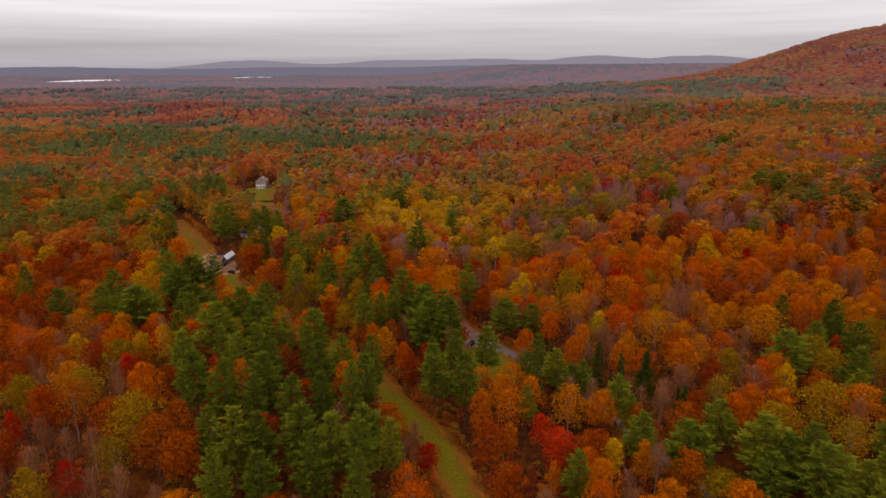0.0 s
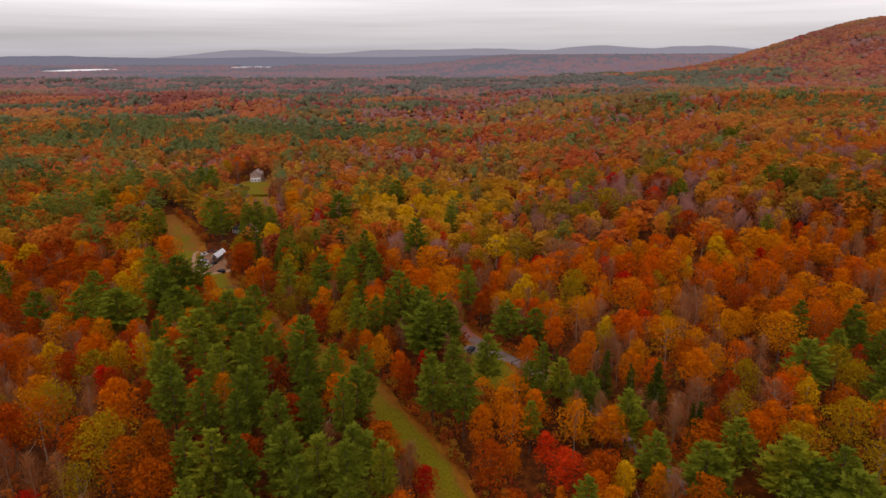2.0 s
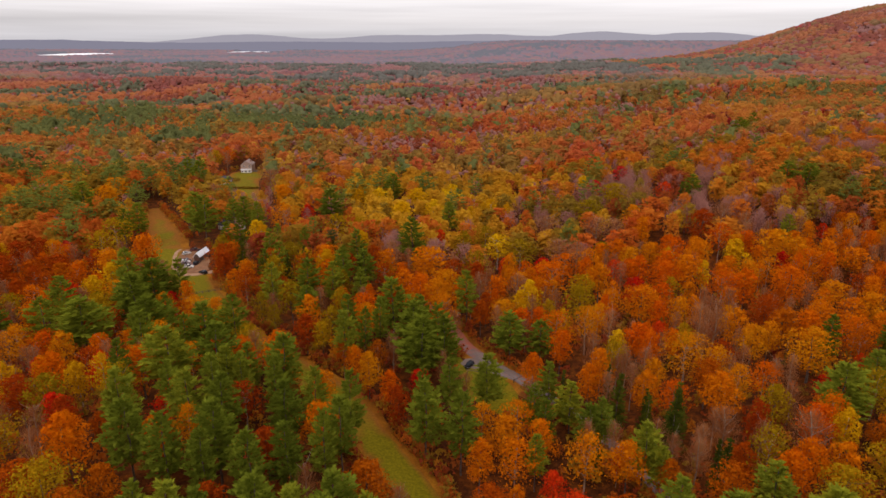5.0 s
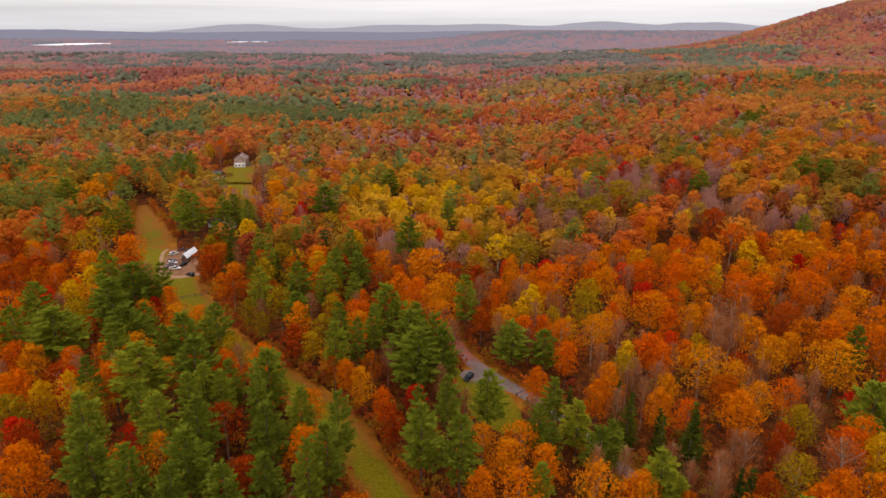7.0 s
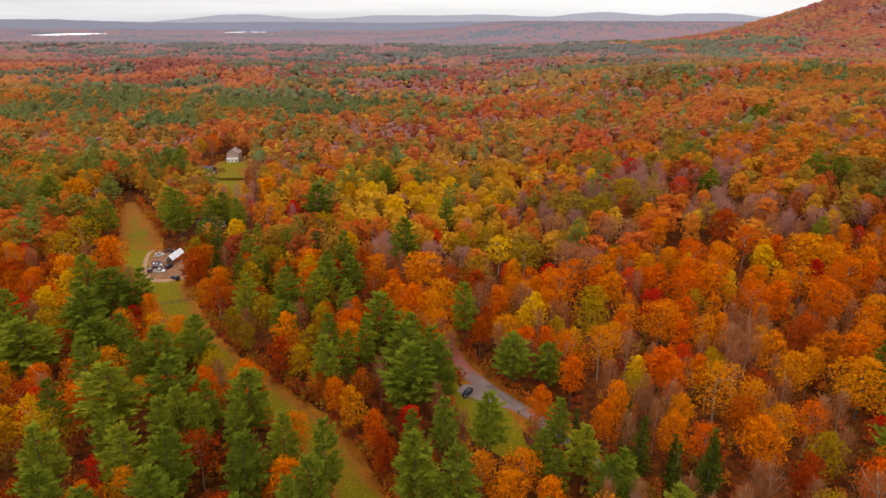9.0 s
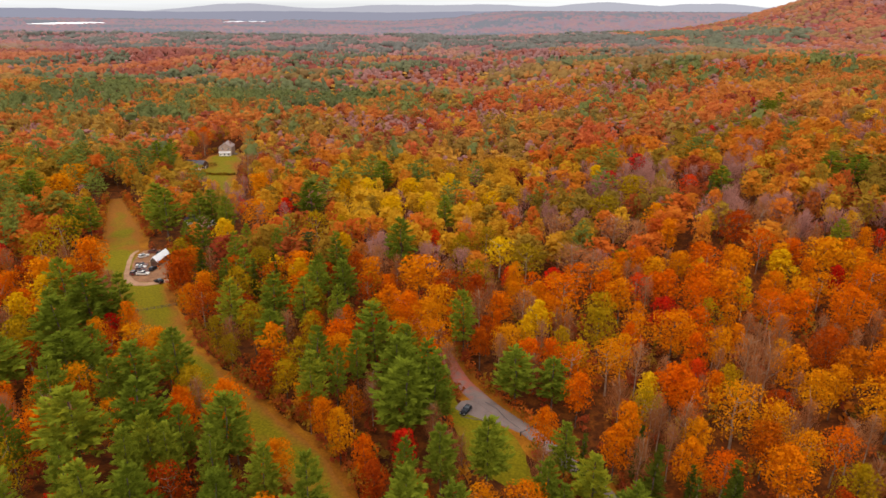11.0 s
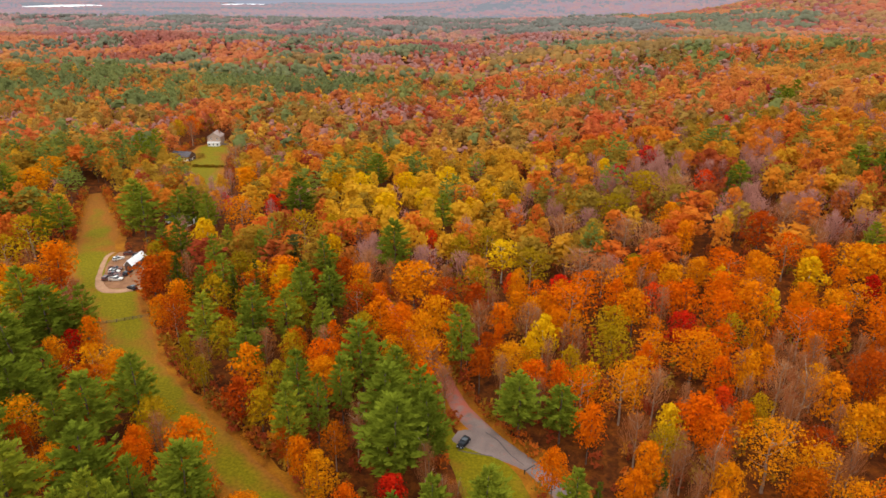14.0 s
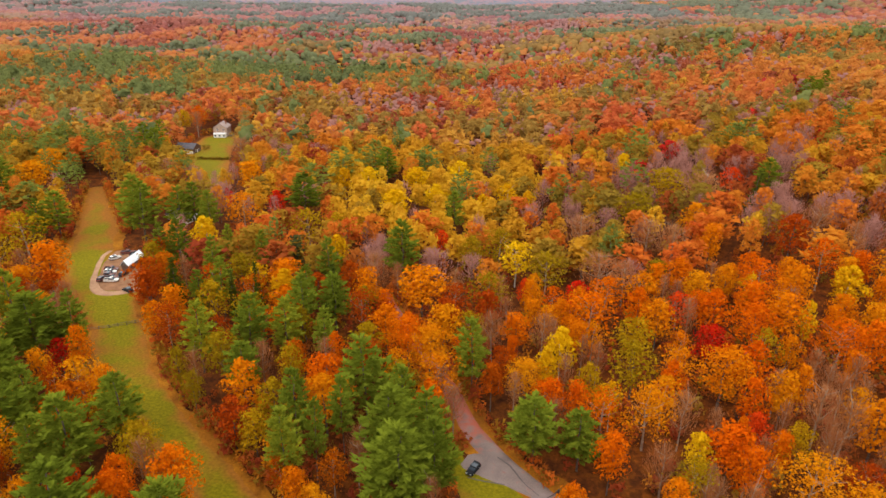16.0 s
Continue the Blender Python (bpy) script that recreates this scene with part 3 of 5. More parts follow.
def joined(pieces):
    v, f, n = [], [], 0
    for a, b in pieces:
        v.append(a)
        f.append(b + n)
        n += len(a)
    return np.vstack(v), np.vstack(f)


def trunk_shape(rng, h, r0, limbs, top, spread):
    """A tapered, slightly crooked trunk with limbs."""
    n = 6
    path = [(rng.normal(0, 0.05) * k, rng.normal(0, 0.05) * k, -0.6 + (h * top + 0.6) * k / (n - 1)) for k in range(n)]
    out = [tube(path, np.linspace(r0, r0 * 0.3, n), 6)]
    for k in range(limbs):
        f = rng.uniform(0.38, 0.95)
        i = min(n - 2, int(f * (n - 1)))
        p = np.array(path[i]) + (np.array(path[i + 1]) - np.array(path[i])) * (f * (n - 1) - i)
        a = k * 2.4 + rng.uniform(-0.6, 0.6)
        ln = spread * rng.uniform(0.55, 1.0)
        q = p + np.array([math.cos(a) * ln * 0.5, math.sin(a) * ln * 0.5, ln * 0.45])
        e = p + np.array([math.cos(a) * ln, math.sin(a) * ln, ln * 1.05])
        out.append(tube([p, q, e], [r0 * 0.34, r0 * 0.20, r0 * 0.06], 4))
    return joined(out)


def twig_crown(rng, count, h=17.0, r=4.0, width=0.09):
    """Bare boughs and twigs fanning up and out, with a few leaves left."""
    c, d, ln = [], [], []
    for k in range(count):
        f = rng.uniform(0.0, 1.0) ** 0.8
        z = h * (0.34 + 0.60 * f)
        reach = r * math.sin(math.pi * min(1, 0.22 + 0.64 * f)) * rng.uniform(0.05, 1.0)
        a = rng.uniform(0, 2 * math.pi)
        c.append((math.cos(a) * reach, math.sin(a) * reach, z))
        t = np.array([math.cos(a) * 0.38 + rng.normal(0, 0.2), math.sin(a) * 0.38 + rng.normal(0, 0.2), 1.0])
        d.append(t / np.linalg.norm(t))
        ln.append(rng.uniform(1.2, 3.4))
    c, d, ln = np.array(c), np.array(d), np.array(ln)
    side = np.cross(d, rng.normal(size=c.shape))
    side /= np.linalg.norm(side, axis=1)[:, None]
    e = d * ln[:, None] * 0.5
    w = side * width
    p = np.stack([c - e - w, c - e + w, c + e], 1).reshape(-1, 3)
    return p, np.arange(len(p)).reshape(-1, 3)


SIZE = {"pine": (24, 6.0), "spruce": (19, 3.0), "orange": (19, 5.0), "rust": (18, 5.0), "red": (15, 4.2), "gold": (18, 4.0), "olive": (19, 5.5), "bare": (18, 3.2)}
NAME = {"pine": "pine_tree", "spruce": "spruce_tree", "orange": "maple_tree", "rust": "oak_tree", "red": "red_maple_tree", "gold": "birch_tree", "olive": "green_oak_tree", "bare": "bare_tree"}
LABEL = {
    "pine": "tall white pine with level plumes of green needles",
    "spruce": "narrow dark green spruce among taller trees",
    "orange": "maple with a full crown of orange autumn leaves",
    "rust": "oak with a rust-brown autumn crown",
    "red": "small maple with bright red autumn leaves",
    "gold": "slender birch with golden yellow autumn leaves",
    "olive": "oak with an olive-green crown turning yellow",
    "bare": "leafless grey-brown tree with fine upright twigs",
}


def crown_of(kind, rng, level, form=0, near=0):
    """Crown meshes at five finenesses, from beside the flight (0) to far off (4)."""
    h, r = SIZE[kind]
    if kind == "pine" and level < 2:
        return fanned_pine(rng, h, r, *(((13, 10, 6, 4, 0.27), (12, 9, 5, 4, 0.33), (14, 11, 6, 4, 0.25))[near], (8, 7, 3, 3, 0.46))[level])
    if kind == "pine" and level == 2:
        return joined([lobed_crown(rng, 3, h * 0.92, r * 0.72, 0.34, True), fanned_pine(rng, h, r, 5, 6, 2, 2, 0.50)])
    if kind == "pine":
        return lobed_crown(rng, (2, 1)[level - 3], h, r * 0.9, 0.36, True)
    if kind == "spruce":
        n, ln, low, arms, bits, hairs = ((18, 1.1, 0.10, 8, 3, 3), (11, 1.6, 0.12, 7, 3, 2), (8, 2.2, 0.15, 6, 2, 1), (5, 3.2, 0.3, 4, 2, 1), (4, 3.4, 0.3, 3, 2, 1))[level]
        return pine_crown(rng, n, ln, h, r, low, arms, bits, hairs, 0.9)
    if kind == "bare" and level > 1:
        return lobed_crown(rng, (4, 2, 1)[level - 2], h * 0.92, r * 1.2, 0.30, False)
    if kind == "bare":
        return twig_crown(rng, ((900, 600, 900)[near], 300)[level], h, r * 1.2, ((0.030, 0.045, 0.026)[near], 0.085)[level])
    if level > 2:
        return lobed_crown(rng, 2 if level == 3 else 1, h, r, 0.30, kind in ("gold", "red"))
    lobes, count, size = (((20, 2000, 0.52), (18, 1200, 0.64), (24, 2900, 0.37))[near], (13, 310, 1.2), (8, 96, 1.9))[level]
    if kind == "red":
        count, size = int(count * 0.8), size * 0.9
    if level == 0:
        # full, tall and narrow, half bare, wide and uneven
        share, low, slim, loose, ragged = ((1.0, 0.28, False, 0.30, 0.22), (0.95, 0.22, True, 0.32, 0.32), (0.70, 0.30, False, 0.6, 0.75), (1.05, 0.34, False, 0.32, 0.42))[form]
        return broad_crown(rng, lobes + 3 * (form == 3), int(count * share), size * (0.82 if form == 2 else 0.92), h, r, low, slim or kind in ("gold", "red"), loose, ragged)
    return broad_crown(rng, lobes, count, size, h, r, 0.30, kind in ("gold", "red"), 0.5, 0.3)


KINDS = list(SIZE)
VARIANTS = 4
PROTO = {}
for kind in KINDS:
    h, r = SIZE[kind]
    for v, near in [(v, n) for v in range(VARIANTS) for n in range(3)]:
        rng = np.random.default_rng(1000 + KINDS.index(kind) * 17 + v)
        meshes = []
        cv, cf = crown_of(kind, rng, 0, v, near)
        if kind in ("pine", "spruce"):
            tv, tf = trunk_shape(rng, h, 0.30 if kind == "pine" else 0.2, 0, 0.90, 1)
        else:
            tv, tf = trunk_shape(rng, h, 0.20 if kind in ("gold", "red") else 0.24, 9 if kind == "bare" else (5, 5, 11, 6)[v], 0.95 if kind == "bare" else 0.8, r * (1.1 if kind == "bare" else 0.75))
        for name, vv, ff, mat in (("trunk", tv, tf, BIRCH_BARK if kind == "gold" else GREY_BARK if kind == "bare" or v == 2 and kind != "pine" else BARK), ("crown", cv, cf, TWIG if kind == "bare" else LEAF[kind])):
            me = bpy.data.meshes.new(kind + "_" + name)
            me.from_pydata(vv.tolist(), [], ff.tolist())
            me.materials.append(mat)
            meshes.append(me)
        PROTO[kind, v, near] = meshes

PLANTED = []      # x, y, radius of every tree that stands as a thing of its own


def plant(kind, x, y, rad, rng, tall=1.0):
    """One tree: an empty at its foot with its trunk and crown."""
    h, r = SIZE[kind]
    root = new(NAME[kind])
    s = rad / r
    root.matrix_basis = Matrix.LocRotScale((x, y, float(height(x, y))), Euler((rng.normal(0, 0.02), rng.normal(0, 0.02), rng.uniform(0, 6.28))), (s, s, tall))
    for part_name, me in zip(("trunk", "crown"), PROTO[kind, int(rng.integers(VARIANTS)), 2 if s > 1.3 and y < 290 else int(y > 235)]):
        ob = new(part_name, me)
        ob.parent = root
    tagged(root, LABEL[kind], "tree", "trees: " + NAME[kind].replace("_", " "))
    PLANTED.append((x, y, rad))
    return root


PINES_A = [  # x, y, crown radius
    (-54.8, 124, 4.3), (-45.4, 125.4, 5), (-23.4, 127.5, 3.6), (-34.6, 132.8, 5.1), (89.5, 133.7, 7.5), (78.3, 134.9, 5.7),
    (-55.6, 138.6, 6.1), (-62.1, 139.2, 3.9), (-24.8, 139.4, 5.2), (-48.9, 140.1, 4.6), (85.2, 140.6, 6), (31.8, 141.3, 4),
    (-31.6, 141.9, 6), (-17, 143.4, 3.8), (-39.8, 144.5, 6.2), (81.9, 147.2, 7.8), (62.6, 148.9, 6.7), (66, 150, 4.2),
    (-55.1, 156.1, 4), (53, 158, 5), (-63.6, 158.1, 4.8), (74.9, 158.4, 5.4), (-45.4, 158.5, 4.7), (-73.3, 160.9, 5.6),
    (-37.1, 164, 4.7), (-54.1, 164.1, 6.2), (53.8, 171.8, 3.2), (-80.5, 173.6, 4.6), (-27, 174.1, 4.7), (-57.1, 177.3, 5.2),
]
PINES_B = [  # x, y, crown radius
    (51.2, 177.5, 5.4), (23, 177.6, 3.2), (-41.9, 180.2, 5.4), (-72.9, 182.8, 3.9), (3.6, 183.2, 5.5), (128.5, 184.1, 5.5),
    (-6, 186.9, 5.9), (-63.7, 189.8, 3.7), (40, 190, 4.4), (-90.5, 193.1, 3.5), (27.5, 193.8, 3.2), (43.4, 193.9, 4.2),
    (-57.3, 194.4, 3.3), (-48.6, 194.9, 3.7), (-62.1, 195.8, 4.5), (112.4, 197.5, 7.7), (-79.3, 198, 7.6), (-7.9, 200.9, 3.2),
    (25.4, 201.1, 3.7), (-57.7, 202.6, 3.7), (36.6, 202.9, 4.8), (-49, 204.1, 6), (-67.9, 204.3, 7.1), (0.7, 205.5, 4.3),
    (142.6, 206.7, 5.1), (12, 208.2, 5.2), (129.4, 208.6, 4.8), (32, 214.5, 3.9), (-96.4, 217.1, 4.7), (-85.8, 224.2, 3.8),
]
PINES_C = [  # x, y, crown radius
    (-8.5, 225.1, 8.4), (-80.4, 228.1, 6.8), (-0.8, 230.8, 5.2), (-34.5, 230.9, 4.4), (-102.3, 234.1, 8.2), (-125.2, 234.8, 9),
    (-28.9, 236.2, 3.2), (-139.9, 237.8, 5.8), (-74.4, 239, 5.9), (-12.2, 239, 8), (-158.5, 239.3, 5.5), (-3, 241.8, 5.8),
    (-99.4, 244.3, 4.4), (-24.1, 245.1, 3.9), (-36.4, 247.2, 4.8), (23, 248.5, 6.9), (-9.6, 253.1, 4.8), (-117.8, 257.3, 8.3),
    (-20.4, 259.5, 7.5), (-148.9, 262.8, 6.3), (7.7, 274.8, 5.2), (-119.6, 277.4, 9), (-71.8, 278.8, 5.4), (-111.4, 282.7, 4.6),
    (-58.7, 283.2, 6.1), (-138.4, 295.9, 5.7), (-45.6, 297.7, 5.2), (-82.1, 305.8, 3.6), (-47.7, 309.9, 4.2), (-77.5, 313.5, 4.4),
]
PINES_D = [  # x, y, crown radius
    (160.5, 326.6, 4.4), (-43.8, 331.2, 4.7), (-18.3, 341, 7.2), (-111.3, 343, 4), (-73, 343.2, 3.2), (-104.8, 344.3, 5.3),
    (-87.4, 348.5, 3.2), (-175.7, 367.8, 4.5), (-171.6, 375.3, 6.6), (-135.6, 378.6, 8.9), (-105.8, 380.5, 4.8), (-120.4, 382.1, 6.3),
    (-115.7, 387.3, 5.8), (-145.6, 393.4, 8), (203.1, 393.9, 7.4), (1, 395, 4.7), (-68.4, 398.6, 8.6), (142.5, 404.1, 6.5),
    (196.5, 404.1, 7.5), (-225.4, 417.8, 8), (-37.1, 460, 7.1), (-181.9, 494.9, 8.5), (-194, 508, 6.5), (-190, 522, 6),
    (240.6, 566.2, 6.5), (252.4, 578, 6.7), (245.9, 583.2, 6.8), (265.2, 602.6, 7.1),
]
ORANGE_MAPLES_A = [  # x, y, crown radius
    (-2, 268, 5.6), (-4.7, 279.5, 6.8), (5.9, 281, 4.6), (68, 126, 5.5), (26, 143.7, 2.6), (51.1, 149.5, 3.4), (-86.9, 159.6, 5.9), (16.4, 162.7, 2.7), (46, 174, 5),
    (17.4, 175, 5.6), (8.2, 175.8, 4), (35.6, 176.1, 5.7), (25.4, 184.2, 4.6), (98.7, 184.6, 5.3), (79.6, 200.6, 6.1),
    (-115.4, 200.7, 4.8), (88, 208.1, 4.8), (95.8, 209.2, 4.9), (-17.4, 209.5, 3.5), (44.7, 215.9, 4.4), (-25.1, 216.8, 4.3),
    (65.6, 216.9, 3.9), (-111.2, 218.2, 4.8), (85.4, 219.5, 5), (-65.6, 220.5, 3.4), (-124.9, 222.4, 5), (49.9, 222.6, 4.6),
    (-29.9, 222.9, 3.5), (118.3, 224.1, 9.4), (78.2, 225.2, 8.5), (102.9, 232.1, 5.3), (71.2, 244.6, 3.4), (103.4, 246.2, 5.6),
]
ORANGE_MAPLES_B = [  # x, y, crown radius
    (145.3, 248.7, 6), (51.4, 253.4, 7), (-51.1, 256.4, 5.5), (-108.9, 262.5, 3.9), (75.1, 267.2, 8.5), (136.4, 276.1, 8.8),
    (120.2, 278.2, 6.2), (111.7, 278.7, 8.4), (188.4, 280.2, 9.2), (-11.4, 283.2, 6.7), (91.4, 288, 7.1), (125.3, 288, 5.4),
    (19.5, 288.2, 2.5), (100.6, 290.1, 7.3), (-1.1, 295.9, 5.9), (84, 299.2, 6.5), (152.7, 304, 6.2), (-151.6, 304.8, 7.3),
    (46.1, 304.9, 8.5), (62.4, 306.4, 5.3), (114.1, 311.1, 5.7), (146.9, 313, 9), (-9.3, 317, 9.5), (128.4, 325.2, 6.1),
    (-145.4, 327, 8.2), (97.9, 345.5, 5.2), (98.8, 367.2, 6.6), (-93.1, 385.9, 8.2), (-217.5, 432.2, 9.5), (-105.9, 440.6, 9.2),
]
ORANGE_MAPLES_C = [  # x, y, crown radius
    (-223.5, 459.1, 9.5), (-191, 590, 6.5), (-162, 604, 6),
]
OLIVE_OAKS_A = [  # x, y, crown radius
    (-110.8, 334.5, 5.8), (-83.1, 132.7, 4.7), (-82.1, 143.3, 7.4), (105.1, 148.1, 6.4), (108.6, 166.6, 7.9), (93.5, 197.1, 5.4), (83.8, 242.6, 3.6),
    (-65.6, 257.6, 3.1), (41.4, 263.3, 2.6), (-73.2, 266.4, 4), (39.9, 269.4, 3.8), (-62, 270.8, 5.7), (53, 274, 6.7),
    (56.4, 288.9, 5.9), (-77.1, 303.8, 7), (13.2, 318.8, 6.9), (-170.3, 334.6, 8.2), (35.7, 336.9, 7.6), (8.5, 353.4, 6.3),
    (-175, 357.9, 9.5), (19.9, 360.8, 7.7), (-59.4, 365.8, 7.7), (-48.7, 369.8, 5.2), (78.6, 380.7, 8.4), (99.4, 410.2, 9.5),
    (-198, 577, 6.5), (-182, 604, 6.5),
]
BARE_TREES_A = [  # x, y, crown radius
    (-98, 139, 2.5), (-107.5, 144.1, 2.5), (93.6, 177.8, 5.2), (74.9, 186.1, 3.9), (89.4, 218.3, 2.5), (63.9, 220.8, 3.6),
    (55.6, 223.8, 2.5), (-63.3, 226.4, 2.5), (50.1, 233.2, 3.9), (95.6, 245.4, 4.2), (92.4, 251.3, 4.3), (60, 252.6, 3.4),
    (-68.4, 266.3, 2.5), (-1, 268, 2.5), (-33.9, 274.4, 2.6), (14.1, 293.3, 4.1), (29.7, 293.7, 4.1), (61.4, 324.7, 4.5),
    (-27.1, 330.8, 4.7), (143.5, 334.6, 4.3), (54.5, 335.5, 7.9), (85.2, 348.9, 6), (139.2, 351.8, 6.4), (78.2, 358.1, 7.1),
    (54.1, 369.8, 7.9), (111.4, 395.1, 8.4), (-153.7, 449.6, 5.1), (-129, 492.8, 7.9), (-188, 575, 4.5), (-158, 590, 5),
]
RUST_OAKS_A = [  # x, y, crown radius
    (-105.3, 318, 6.6), (-112.5, 343.5, 5.2), (-67.1, 134.7, 5.5), (-75.5, 139, 7.2), (61, 141, 5.4), (-66.8, 144.7, 3.2), (-111.8, 153.3, 5.6), (-104.5, 153.9, 5.5),
    (9.7, 156.1, 5.8), (-83.7, 168.2, 2.5), (55, 170, 3.6), (-114.8, 186.1, 5.3), (-145.3, 198.6, 6.9), (-14.6, 200, 4.1),
    (-91.8, 220.8, 3.4), (-34.9, 228, 2.6), (-23.7, 230.8, 3.6), (-82.5, 236.1, 2.5), (117, 241.1, 6.4), (-175.8, 241.6, 8.2),
    (115.6, 251.5, 7), (12.9, 269, 3.9), (-68.4, 285.4, 3.9), (-86.2, 290.2, 4.7), (-27.7, 302.6, 5.3), (-102.6, 312.3, 5.3),
    (127.4, 345.4, 7.7),
]
SPRUCES_A = [  # x, y, crown radius
    (68.8, 170.7, 3), (69.5, 175.2, 2), (41.1, 185.1, 2.1), (62.9, 190.9, 3.7), (56.8, 195.3, 2.3), (66.6, 197.7, 3.4),
    (58.4, 201.1, 2.1), (50.2, 203.9, 3.4), (36, 213.1, 2.1), (50.5, 215.5, 2), (-39.5, 313.4, 3.2), (-95.6, 317.5, 4.2),
    (129.3, 385.1, 4.2),
]
GOLD_MAPLES_A = [  # x, y, crown radius
    (43.7, 151.3, 3.4), (105.1, 182.6, 3.8), (-103.9, 194.9, 3.7), (-96.4, 195, 4), (-129.7, 200, 5.1), (59.8, 239.2, 3.4),
    (44.4, 261.4, 3.3), (34.1, 283.8, 5.1), (127.3, 307.2, 6), (-56.1, 312.7, 5.6), (99.8, 313, 3.4), (-67.1, 323, 3.6),
    (-44.2, 348, 4.9), (25.6, 348.8, 7.9), (-95.8, 350.7, 5.8), (-102.2, 362.8, 5.6), (-27.2, 401.4, 8), (14.1, 412.3, 4.7),
    (36.4, 416.8, 4.8), (-8.8, 418.1, 6.2), (26.7, 426.5, 6.4), (-44.5, 439.3, 8), (-57.3, 441, 4.8), (-19.9, 446.3, 8),
    (89.4, 453.9, 5), (2.4, 465.1, 8),
]
RED_MAPLES_A = [  # x, y, crown radius
    (-7.1, 152.2, 3.3), (29.1, 157.3, 6.5), (26, 168.2, 3.6), (-73, 177.5, 3.5), (44.9, 179.1, 2.3), (-101.1, 179.2, 3.8),
    (-74.9, 188.4, 3.4), (113.3, 207.7, 3.1), (138.1, 210.9, 2.6), (-8.9, 216.4, 4.3), (132.1, 221.2, 2.2), (76.7, 248.5, 3.8),
    (-111.9, 275.1, 3.7), (78.2, 286.3, 6), (74.3, 305, 5.5), (45, 322.8, 4.9), (-4, 370.5, 4.6), (-83.4, 405.9, 5),
    (128.7, 409.6, 5.8), (-19, 652.8, 5.5),
]
LANDMARKS = {"pine": PINES_A + PINES_B + PINES_C + PINES_D, "orange": ORANGE_MAPLES_A + ORANGE_MAPLES_B + ORANGE_MAPLES_C, "olive": OLIVE_OAKS_A, "bare": BARE_TREES_A, "rust": RUST_OAKS_A, "spruce": SPRUCES_A, "gold": GOLD_MAPLES_A, "red": RED_MAPLES_A}


def stature(kind, x):
    """How tall a kind grows there: pines tower on the western knoll and stay low by the lane."""
    return 1.0 if kind != "pine" else 1.02 if x < -30 else 0.84 if x > 15 else 1.09


rng = np.random.default_rng(77)
for kind, rows in LANDMARKS.items():
    for x, y, rad in rows:
        size = (rad / SIZE[kind][1]) ** (0.2 if kind == "pine" else 0.35)
        plant(kind, x, y, rad, rng, rng.uniform(0.95, 1.05) * stature(kind, x) * min(1.12, max(0.72, size)))


# Which kinds grow where: rows of centre x, y, half-width, half-depth and shares of the kinds.
def shares(**k):
    return np.array([k.get(name, 0.0) for name in KINDS])


STANDS = [
    ((-45, 165, 32, 62), shares(pine=0.16, red=0.02, orange=0.38, rust=0.38, bare=0.06)),
    ((-100, 250, 55, 35), shares(pine=0.24, olive=0.22, orange=0.28, rust=0.26)),
    ((-120, 165, 50, 55), shares(orange=0.22, rust=0.46, olive=0.06, bare=0.16, red=0.10)),
    ((20, 165, 26, 55), shares(orange=0.38, rust=0.42, red=0.02, gold=0.02, pine=0.10, bare=0.06)),
    ((95, 140, 40, 22), shares(pine=0.50, olive=0.25, rust=0.15, orange=0.10)),
    ((150, 200, 40, 40), shares(pine=0.25, olive=0.30, orange=0.25, rust=0.20)),
    ((-62, 262, 26, 24), shares(olive=0.34, bare=0.26, rust=0.26, orange=0.14)),
    ((-65, 300, 40, 50), shares(pine=0.16, olive=0.30, rust=0.26, orange=0.20, spruce=0.08)),
    ((-12, 470, 62, 108), shares(gold=0.80, olive=0.05, pine=0.05, orange=0.05, bare=0.05)),
    ((30, 380, 45, 34), shares(gold=0.26, olive=0.40, orange=0.20, rust=0.08, bare=0.06)),
    ((-235, 460, 80, 110), shares(pine=0.30, orange=0.20, gold=0.16, olive=0.26, rust=0.02, bare=0.06)),
    ((-330, 760, 240, 100), shares(pine=0.36, spruce=0.02, olive=0.24, orange=0.14, gold=0.09, rust=0.02, bare=0.13)),
    ((-160, 590, 60, 70), shares(orange=0.26, gold=0.16, olive=0.28, rust=0.08, bare=0.16, pine=0.06)),
    ((95, 235, 50, 40), shares(orange=0.48, rust=0.17, bare=0.28, olive=0.07)),
    ((-430, 880, 290, 130), shares(pine=0.46, spruce=0.02, olive=0.18, orange=0.12, gold=0.04, rust=0.04, bare=0.14)),
    ((-130, 860, 170, 110), shares(pine=0.18, olive=0.22, orange=0.20, gold=0.10, rust=0.04, bare=0.26)),
    ((-560, 490, 330, 140), shares(pine=0.22, orange=0.24, gold=0.18, olive=0.28, rust=0.01, bare=0.07)),
    ((-520, 1400, 620, 190), shares(pine=0.06, orange=0.24, rust=0.28, bare=0.40, red=0.02)),
    ((430, 830, 210, 200), shares(olive=0.26, orange=0.32, gold=0.05, bare=0.28, pine=0.06, red=0.03)),
    ((720, 1120, 300, 130), shares(olive=0.34, orange=0.28, bare=0.28, pine=0.08, red=0.02)),
    ((520, 1950, 430, 380), shares(pine=0.24, orange=0.18, rust=0.20, bare=0.38)),
    ((-760, 1800, 520, 190), shares(pine=0.08, orange=0.16, rust=0.22, bare=0.54)),
]
REST_NEAR = shares(orange=0.48, rust=0.18, bare=0.23, olive=0.06, gold=0.02, red=0.02, pine=0.01)
REST_MID = shares(orange=0.29, rust=0.06, bare=0.34, olive=0.19, gold=0.08, pine=0.02, red=0.02)
